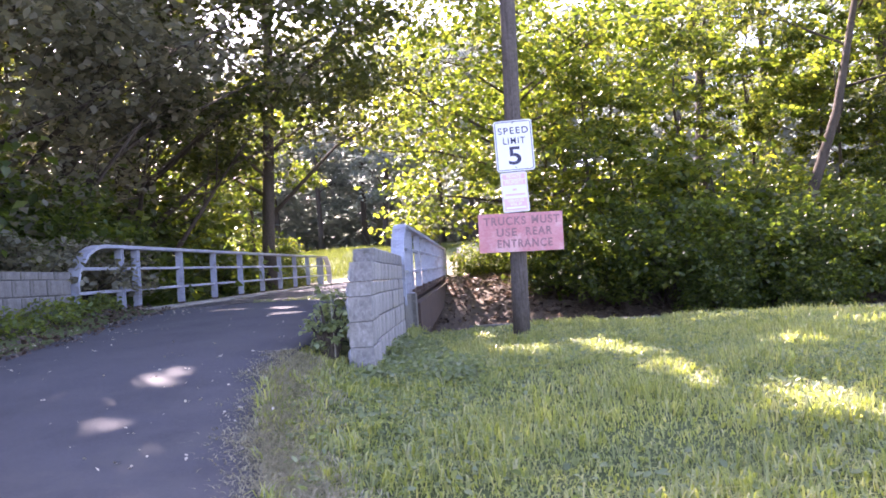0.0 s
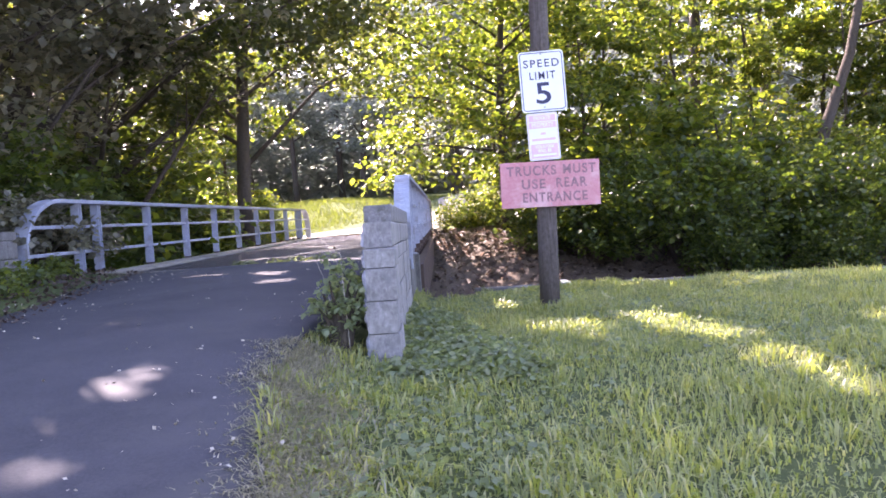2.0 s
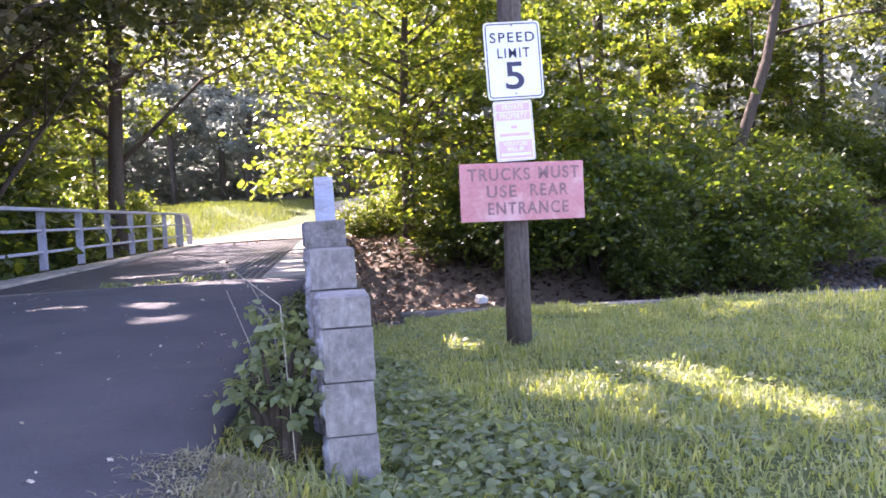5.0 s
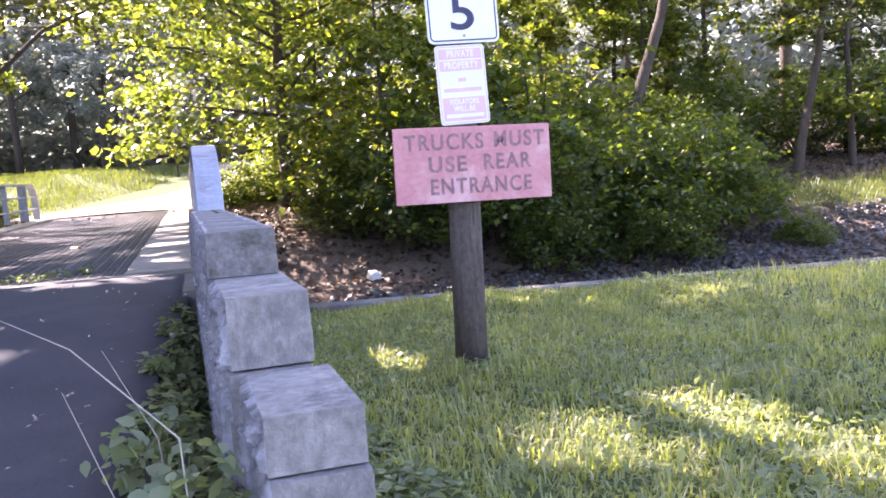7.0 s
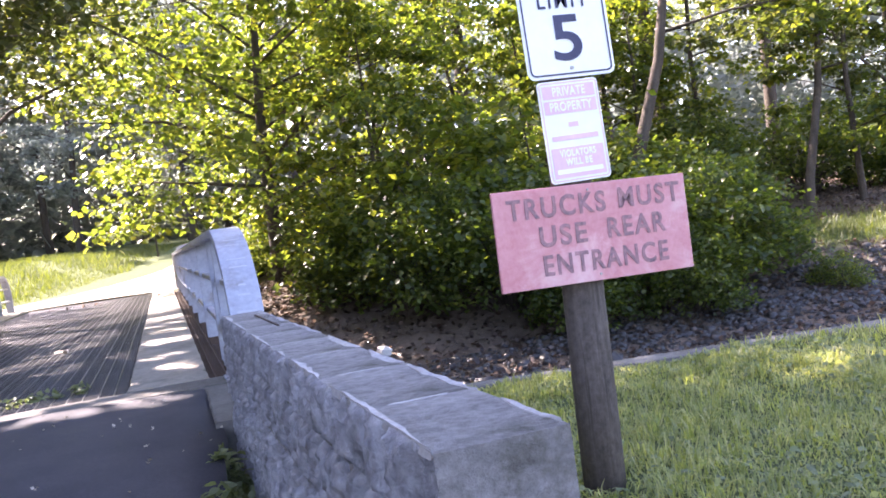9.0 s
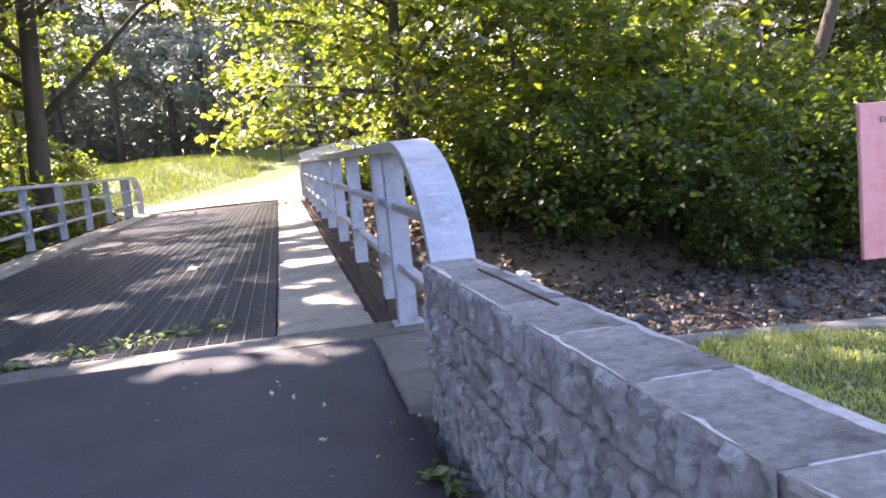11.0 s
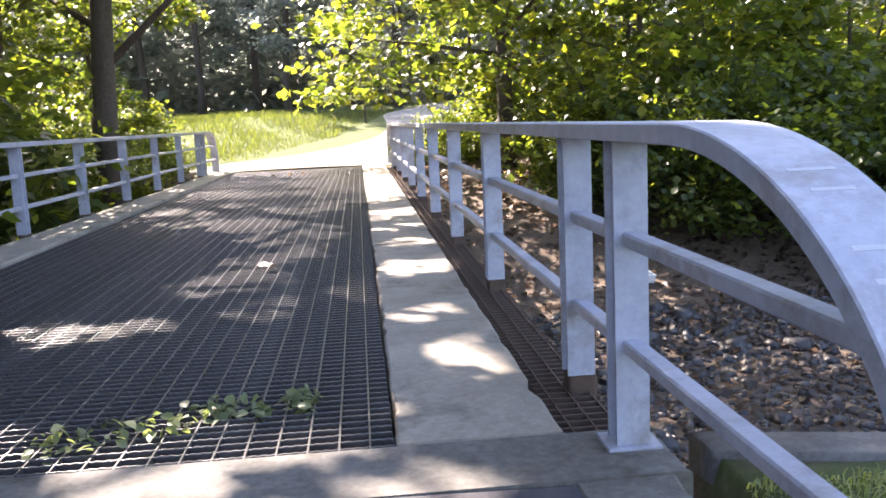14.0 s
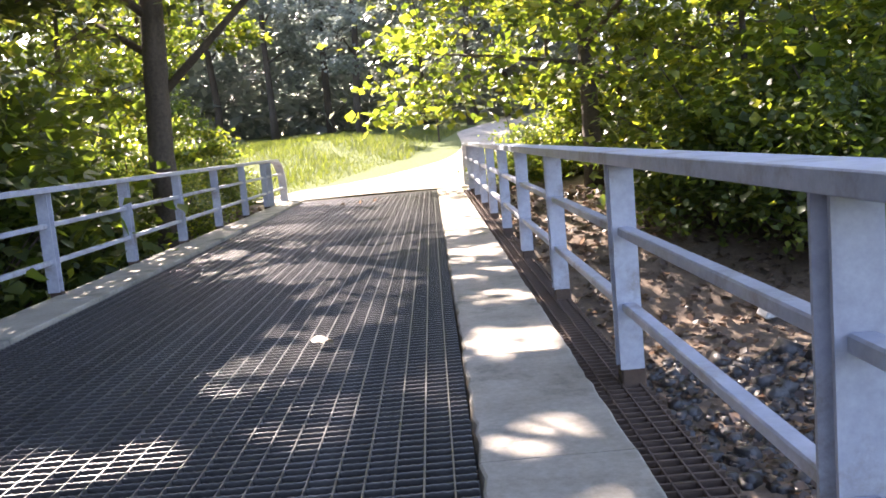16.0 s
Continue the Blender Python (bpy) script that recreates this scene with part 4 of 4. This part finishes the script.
# ---- grass ----
def grass_blades(rng, n, x0, x1, y0, y1, length, width):
    x, y = rng.uniform(x0, x1, n), rng.uniform(y0, y1, n)
    edge = np.interp(y, [-13, -9.3, -8, -7, -5, -2], [0.9, 0.15, -0.2, -0.36, -0.3, -0.1])
    keep = (x > edge - 0.03) & (y < kerb_y(x) + 0.02) & ~((x > 0.02) & (x < 0.25) & (y > -6.12) & (y < -1.8)) & ~((x < 0.1) & (y > -5.8))
    x, y = x[keep], y[keep]
    n = len(x)
    z = land(x, y)
    tuft = 0.55 + 0.5 * np.abs(np.sin(2.1 * x + 1.3 * np.sin(1.7 * y))) * np.abs(np.cos(1.6 * y + np.sin(2.3 * x))) + 0.75 * np.clip(np.sin(9.0 * x + 2.0 * np.sin(5.3 * y)) * np.sin(8.0 * y + 2.0 * np.sin(6.1 * x)), 0, 1)
    h = length * tuft * rng.uniform(0.5, 1.4, n)
    a = rng.uniform(0, 2 * np.pi, n)
    lean = rng.uniform(0.25, 1.45, n)
    d = np.stack([np.cos(a), np.sin(a), 0 * a], 1)
    w = np.stack([-np.sin(a), np.cos(a), 0 * a], 1) * (width * rng.uniform(0.6, 1.4, n))[:, None]
    up = np.array([0, 0, 1.0])
    p0 = np.stack([x, y, z - 0.01], 1)
    p1 = p0 + up * (h * 0.6)[:, None] + d * (h * lean * 0.3)[:, None]
    p2 = p0 + up * (h * (1 - 0.42 * lean))[:, None] + d * (h * lean * 0.9)[:, None]
    v = np.stack([p0 - w, p0 + w, p1 - w * 0.8, p1 + w * 0.8, p2], 1)
    b = 5 * np.arange(n)[:, None]
    f = np.concatenate([b + [0, 1, 3], b + [0, 3, 2], b + [2, 3, 4]], 0)
    return v.reshape(-1, 3), f


rng = np.random.default_rng(21)
va, fa = grass_blades(rng, 105000, -0.5, 4.5, -11.5, 0.9, 0.09, 0.0048)
vb, fb = grass_blades(rng, 55000, 4.0, 12.0, -9.0, 1.5, 0.11, 0.0055)
lawn = link("grass", arrays("grass", np.concatenate([va, vb]), np.concatenate([fa, fb + len(va)])), GRASS)
tagged(lawn, "long uncut lawn grass with dry blades", "grass", kind="stuff")


rng = np.random.default_rng(22)
n = 14000
bx = rng.uniform(12.8, 26.0, n)
by = kerb_y(bx) + rng.normal(11.9, 0.75, n)
bh, ba = rng.uniform(0.08, 0.32, n), rng.uniform(0, 2 * np.pi, n)
bd = np.stack([np.cos(ba), np.sin(ba), 0 * ba], 1)
bw = np.stack([-np.sin(ba), np.cos(ba), 0 * ba], 1) * 0.009
b0 = np.stack([bx, by, land(bx, by) - 0.01], 1)
bank = arrays("grass", np.stack([b0 - bw, b0 + bw, b0 + bd * (0.5 * bh)[:, None] + np.array([0, 0, 0.85]) * bh[:, None]], 1).reshape(-1, 3), 3 * np.arange(n)[:, None] + np.array([0, 1, 2]))
tagged(link("grass", bank, MEADOW), "rough green grass on the far bank of the stream", "grass", kind="stuff")


# ---- the channel: stones and fallen leaves ----
def stones(rng, n, place, size):
    """Many small angular stones lying on the ground."""
    x, y = place(rng, n)
    ok = (y > kerb_y(x) + 0.42)
    x, y = x[ok], y[ok]
    n = len(x)
    cube = np.array([(-1, -1, -1), (1, -1, -1), (1, 1, -1), (-1, 1, -1), (-0.7, -0.7, 1), (0.7, -0.7, 1), (0.7, 0.7, 1), (-0.7, 0.7, 1)], float)
    s = size * rng.lognormal(0, 0.45, n)
    v = cube[None] * (1 + rng.uniform(-0.35, 0.35, (n, 8, 3))) * s[:, None, None] * np.array([1.0, 0.8, 0.5])
    a, b = rng.uniform(0, 2 * np.pi, n), rng.normal(0, 0.4, n)
    ca, sa, cb, sb = np.cos(a)[:, None], np.sin(a)[:, None], np.cos(b)[:, None], np.sin(b)[:, None]
    px, py, pz = v[..., 0], v[..., 1], v[..., 2]
    py, pz = py * cb - pz * sb, py * sb + pz * cb
    px, py = px * ca - py * sa, px * sa + py * ca
    v = np.stack([px + x[:, None], py + y[:, None], pz + (land(x, y) + 0.15 * s)[:, None]], -1)
    quads = np.array([(0, 3, 2, 1), (4, 5, 6, 7), (0, 1, 5, 4), (1, 2, 6, 5), (2, 3, 7, 6), (3, 0, 4, 7)])
    f = (8 * np.arange(n))[:, None, None] + quads[None]
    return arrays("stone", v.reshape(-1, 3), f.reshape(-1, 4))


def isle_tint(m, low, high):
    """Each loose piece of a joined mesh a little lighter or darker."""
    t = m.node_tree
    p = t.nodes["Principled BSDF"]
    old = p.inputs["Base Color"].links[0].from_socket
    isle = t.nodes.new("ShaderNodeNewGeometry").outputs["Random Per Island"]
    t.links.new(mixed(t, 1.0, old, ramp(t, isle, [(0, low), (1, high)]), "MULTIPLY"), p.inputs["Base Color"])


rng = np.random.default_rng(31)
RUBBLE = spotted("rubble", (0.018, 0.018, 0.019), (0.07, 0.068, 0.07), 6.0, 30, 0.42, 0, 0.5, 0.01)
isle_tint(RUBBLE, (0.45, 0.43, 0.45), (1.5, 1.45, 1.4))
rubble = link("rubble", stones(rng, 30000, lambda r, n: (r.uniform(-5.0, 20.0, n), r.uniform(-3.0, 8.6, n)), 0.04), RUBBLE)
tagged(rubble, "dark broken stones covering the stream bed", "stones", kind="stuff")


def strewn(rng, n, x0, x1, y0, y1, size, keep, lift=0.02):
    x, y = rng.uniform(x0, x1, n), rng.uniform(y0, y1, n)
    ok = keep(x, y)
    x, y = x[ok], y[ok]
    c = np.stack([x, y, land(x, y) + lift], 1)
    v, f = leaves(rng, c, (0.01, 0.01, 0.006), len(c), size, 0.0)
    return v, f


v1, f1 = strewn(rng, 60000, -6.0, 26.0, 3.0, 24.0, 0.11, lambda x, y: (y > kerb_y(x) + 4.2 + np.sin(1.7 * x)) & ~((x > 13.5) & (y < kerb_y(x) + 13.0) & (y > kerb_y(x) + 10.8)) & (x + 0.0 * y > np.where(y > 17, 3.0, -6.0)) & ~((x > -4.3) & (x < 0.2) & (y > 16.5)))
v2, f2 = strewn(rng, 3000, -5.0, 18.0, -1.0, 8.0, 0.085, lambda x, y: y > kerb_y(x) + 0.6, 0.10)
fallen = link("leaf_litter", arrays("leaf_litter", np.concatenate([v1, v2]), np.concatenate([f1, f2 + len(v1)])), DEAD_LEAF)
tagged(fallen, "brown fallen leaves on the stream bank", "leaf litter", kind="stuff")
v1, f1 = strewn(rng, 2600, -4.3, -2.7, -9.0, -0.3, 0.05, lambda x, y: x < np.interp(y, [-12, -5, -2, -0.4], [-3.45, -2.95, -3.2, -3.5]) + 0.25, 0.05)
verge = link("leaf_litter", arrays("leaf_litter", v1, f1), DEAD_LEAF)
tagged(verge, "small dry leaves along the edge of the asphalt", "leaf litter", kind="stuff")

# ---- creepers, shrubs and weeds at the walls ----
def cover(rng, n, spots, size, low, high, mat, label, name="ground_cover", base=land):
    """Low leafy growth over spots given as x, y, radius."""
    spots = np.array(spots, float)
    who = rng.integers(0, len(spots), n)
    d = spots[who, 2] * np.sqrt(rng.uniform(0, 1, n))
    a = rng.uniform(0, 2 * np.pi, n)
    x, y = spots[who, 0] + d * np.cos(a), spots[who, 1] + d * np.sin(a)
    c = np.stack([x, y, base(x, y) + rng.uniform(low, high, n) * (1 - 0.6 * (d / spots[who, 2]) ** 2)], 1)
    v, f = leaves(rng, c, (0.01, 0.01, 0.01), n, size, 0.2, True)
    return tagged(link(name, arrays(name, v, f), mat), label, "creeper", kind="stuff")


rng = np.random.default_rng(41)
cover(rng, 10500, [(0.55, -5.9, 0.42), (0.55, -5.3, 0.4), (0.5, -4.6, 0.36), (0.45, -3.9, 0.3), (0.42, -3.2, 0.25), (0.75, -6.2, 0.4), (0.35, -6.35, 0.22), (0.7, -5.6, 0.45)], 0.047, 0.02, 0.13, LEAF_D, "dense dark creeper leaves at the foot of the wall")
cover(rng, 2400, [(-0.14, -5.0, 0.14), (-0.15, -4.4, 0.12), (-0.16, -3.7, 0.13), (-0.14, -3.0, 0.10), (-0.12, -2.4, 0.08)], 0.045, 0.02, 0.26, LEAF_D, "weeds growing between the asphalt and the wall", "weed_patch")
cover(rng, 3200, [(-4.0, -2.2, 0.35), (-3.9, -3.0, 0.4), (-3.9, -4.0, 0.45), (-3.95, -5.2, 0.45), (-4.0, -1.2, 0.28), (-3.95, -6.4, 0.5)], 0.06, 0.02, 0.3, LEAF_B, "creeper over the foot of the old wall", "ground_cover")
cover(rng, 380, [(-1.6, 0.30, 0.16), (-1.42, 0.36, 0.12), (-1.75, 0.26, 0.1), (-1.12, 0.44, 0.07), (-0.93, 0.47, 0.06), (-1.28, 0.5, 0.09), (-2.08, 0.08, 0.12), (-2.2, 0.14, 0.08), (-2.0, 0.02, 0.07)], 0.045, -0.03, 0.07, LEAF_D, "small weeds growing up through the grating", "weed_patch", lambda x, y: 0.0125 * y)

SHRUB = bush_thing(43, 0.62, 0.17, 45, 620, 0.042, LEAF_D, "leafy shrub against the end of the block wall", True)
SHRUB.matrix_world = pose(-0.12, -6.0, float(land(-0.2, -6.0)) - 0.02)
copy_thing(SHRUB, pose(-0.15, -5.5, float(land(-0.24, -5.45)) - 0.02, 0, 0, 140) @ Matrix.Diagonal((0.8, 0.8, 0.8, 1)))
SPRAY = bush_thing(44, 1.0, 0.7, 60, 2600, 0.09, LEAF_C, "overhanging leafy spray on the old railing")
SPRAY.matrix_world = pose(-4.75, -0.2, 0.15)
copy_thing(SPRAY, pose(-4.85, 0.9, 0.2, 0, 0, 80))
copy_thing(SPRAY, pose(-4.8, -1.6, 0.2, 0, 0, 200))


def twig(points, r, label):
    t = thing("dry_twig", points[0], label, "twig")
    o = Vector(points[0])
    part("stem", tube([Vector(p) - o for p in points], list(np.linspace(r, r * 0.3, len(points))), 5), TWIG, t)
    return t


TWIG_ROOT, TWIG_TIP = Vector((-0.08, -6.08, 0.21)), Vector((-0.47, -5.55, 0.40))
twig([TWIG_ROOT + Vector((0.02, 0, -0.6)), TWIG_ROOT, TWIG_ROOT.lerp(TWIG_TIP, 0.5) + Vector((0, 0, 0.04)), TWIG_TIP], 0.0024, "long bare pale twig leaning over the asphalt")
twig([(-0.15, -5.9, -0.3), (-0.22, -5.85, 0.05), (-0.3, -5.8, 0.26)], 0.0022, "short bare twig in the shrub")
twig([(-0.1, -5.7, -0.3), (-0.14, -5.65, 0.1), (-0.24, -5.6, 0.3)], 0.0022, "short bare twig in the shrub")

# ---- small things ----
box_litter = thing("plastic_container", pose(3.41, 9.59, float(land(3.41, 9.59)) + 0.02, 20, 10, 30), "white plastic container lying on the stream bank", "litter")
bm = box(-0.13, 0.13, -0.09, 0.09, 0, 0.17, 0.02)
part("body", bm, LITTER_WHITE, box_litter)
part("lid", box(-0.06, 0.06, -0.05, 0.05, 0.172, 0.19, 0.006), LITTER_WHITE, box_litter)

curled = bmesh.new()
cv = [[curled.verts.new((0.055 * math.cos(a) * (1 - 0.25 * (j % 2)) * (0.6 + 0.2 * j), 0.04 * (j - 1.5) * 1.1, 0.03 * math.sin(a) + 0.012 * math.sin(3 * j))) for a in np.linspace(-0.3, 2.8, 7)] for j in range(4)]
for p_, q_ in zip(cv, cv[1:]):
    for k in range(6):
        curled.faces.new((p_[k], p_[k + 1], q_[k + 1], q_[k]))
dry_leaf = part("dry_leaf", curled, TWIG)
dry_leaf.matrix_world = pose(-1.39, 3.64, deck_z(3.64) + 0.03, 0, 0, 35)
tagged(dry_leaf, "curled dry brown leaf lying on the deck", "leaf")

ring = bmesh.new()
rr = [[ring.verts.new((r * 1.25 * math.cos(a), r * math.sin(a), 0)) for a in np.linspace(0, 2 * math.pi, 24, endpoint=False)] for r in (0.052, 0.058)]
for k in range(24):
    ring.faces.new((rr[0][k], rr[1][k], rr[1][(k + 1) % 24], rr[0][(k + 1) % 24]))
ring_mark = part("paint_ring", ring, DIRTY_CONCRETE)
ring_mark.matrix_world = pose(-0.573, -0.62, float(np.interp(-0.62, ROAD_Y, ROAD_Z)) + 0.062)
tagged(ring_mark, "small chalky ring painted on the asphalt", "paint mark", kind="structure")

far_sign = thing("sign_post", (-0.36, 30.0, float(land(-0.36, 30.0)) - 0.05), "thin post with a small sign beside the far road", "sign post")
part("post", tube([(0, 0, 0), (0, 0, 2.2)], [0.035, 0.035], 8), BARK, far_sign)
part("sheet", box(-0.16, 0.16, -0.05, -0.036, 1.8, 2.2), GALVANISED, far_sign)


# ---- the woods beyond ----
rng = np.random.default_rng(51)
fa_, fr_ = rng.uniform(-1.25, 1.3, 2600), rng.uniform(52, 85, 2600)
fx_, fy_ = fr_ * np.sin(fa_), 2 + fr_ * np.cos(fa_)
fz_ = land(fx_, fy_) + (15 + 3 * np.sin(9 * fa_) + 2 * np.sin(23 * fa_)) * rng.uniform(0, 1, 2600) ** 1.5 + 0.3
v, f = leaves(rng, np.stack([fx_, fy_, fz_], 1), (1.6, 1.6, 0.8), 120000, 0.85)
# the woods' paleness is haze held in the leaf colour
woods = link("far_woods", arrays("far_woods", v, f), LEAF_HAZED)
tagged(woods, "grey-green woods far beyond the bridge, paled by haze put into the leaf colour", "woods", kind="stuff")


# ---- dry fringe of the lawn ----
rng = np.random.default_rng(61)
n = 26000
fy2 = rng.uniform(-12.3, -6.2, n)
fx2 = np.interp(fy2, [-13, -9.3, -8, -7, -5, -2], [0.9, 0.15, -0.2, -0.36, -0.3, -0.1]) + rng.normal(0.10, 0.13, n) + 0.06 * np.sin(3.1 * fy2) + 0.04 * np.sin(8.3 * fy2)
h2, a2 = rng.uniform(0.03, 0.085, n), rng.uniform(0, 2 * np.pi, n)
d2 = np.stack([np.cos(a2), np.sin(a2), 0 * a2], 1)
w2 = np.stack([-np.sin(a2), np.cos(a2), 0 * a2], 1) * 0.0025
q0 = np.stack([fx2, fy2, land(fx2, fy2) + 0.012], 1)
q1 = q0 + d2 * (0.45 * h2)[:, None] + np.array([0, 0, 0.45]) * h2[:, None]
q2 = q0 + d2 * h2[:, None] + np.array([0, 0, 0.5]) * h2[:, None]
b2 = 5 * np.arange(n)[:, None]
fringe = link("dry_grass", arrays("dry_grass", np.stack([q0 - w2, q0 + w2, q1 - w2, q1 + w2, q2], 1).reshape(-1, 3), np.concatenate([b2 + [0, 1, 3], b2 + [0, 3, 2], b2 + [2, 3, 4]], 0)), DRY_GRASS)
tagged(fringe, "pale dry grass along the ragged asphalt edge", "grass", kind="stuff")


# ---- clover in the lawn and tufts beyond the bridge ----
rng = np.random.default_rng(71)
n = 26000
cx, cy = rng.uniform(-0.2, 5.0, n), rng.uniform(-11.5, 0.5, n)
patchy = np.sin(1.9 * cx + 0.7 * cy) + np.sin(1.3 * cy - 2.2 * cx) + rng.normal(0, 0.7, n) > 0.2
edge_x = np.interp(cy, [-13, -9.3, -8, -7, -5, -2], [0.9, 0.15, -0.2, -0.36, 0.25, 0.3])
ok = patchy & (cx > edge_x + 0.1) & (cy < kerb_y(cx)) & ~((cx < 0.3) & (cy > -6.2))
cx, cy = cx[ok], cy[ok]
v, f = leaves(rng, np.stack([cx, cy, land(cx, cy) + rng.uniform(0.02, 0.06, len(cx))], 1), (0.02, 0.02, 0.006), len(cx), 0.04, 0.0, True)
tagged(link("clover", arrays("clover", v, f), LEAF_D), "small clover leaves among the lawn grass", "clover", kind="stuff")
n = 42000
tx, ty = rng.uniform(-10.5, 1.2, n), rng.uniform(19.2, 37, n)
ok = tx < np.interp(ty, [18.4, 19.5, 22, 26, 32, 60], [-4.6, -5.3, -3.5, -1.4, 0.1, 5.9])
tx, ty = tx[ok], ty[ok]
n = len(tx)
ta, th = rng.uniform(0, 2 * np.pi, n), rng.uniform(0.08, 0.26, n) * (0.45 + np.abs(np.sin(0.9 * tx + np.sin(0.7 * ty))))
td = np.stack([np.cos(ta), np.sin(ta), 0 * ta], 1)
tw = np.stack([-np.sin(ta), np.cos(ta), 0 * ta], 1) * 0.012
t0_ = np.stack([tx, ty, land(tx, ty) - 0.01], 1)
t1_ = t0_ + td * (0.5 * th)[:, None] + np.array([0, 0, 0.8]) * th[:, None]
tufts = arrays("grass", np.stack([t0_ - tw, t0_ + tw, t1_], 1).reshape(-1, 3), 3 * np.arange(n)[:, None] + np.array([0, 1, 2]))
tagged(link("grass", tufts, MEADOW), "sunlit rough grass on the mound beyond the bridge", "grass", kind="stuff")


# ---- grit and dry bits on the asphalt ----
rng = np.random.default_rng(81)
n = 900
px_, py_ = rng.uniform(-3.4, -0.1, n), rng.uniform(-9.0, -0.45, n)
near = rng.uniform(0, 1, n) < np.clip(0.25 + 0.9 * np.abs(px_ + 1.7) / 1.7, 0, 1)
px_, py_ = px_[near], py_[near]
pz_ = np.interp(py_, ROAD_Y, ROAD_Z) + 0.055
v, f = leaves(rng, np.stack([px_, py_, pz_], 1), (0.01, 0.01, 0.001), len(px_), 0.02, 0.0)
tagged(link("leaf_litter", arrays("leaf_litter", v, f), TWIG), "small pale dry bits scattered over the asphalt", "leaf litter", kind="stuff")
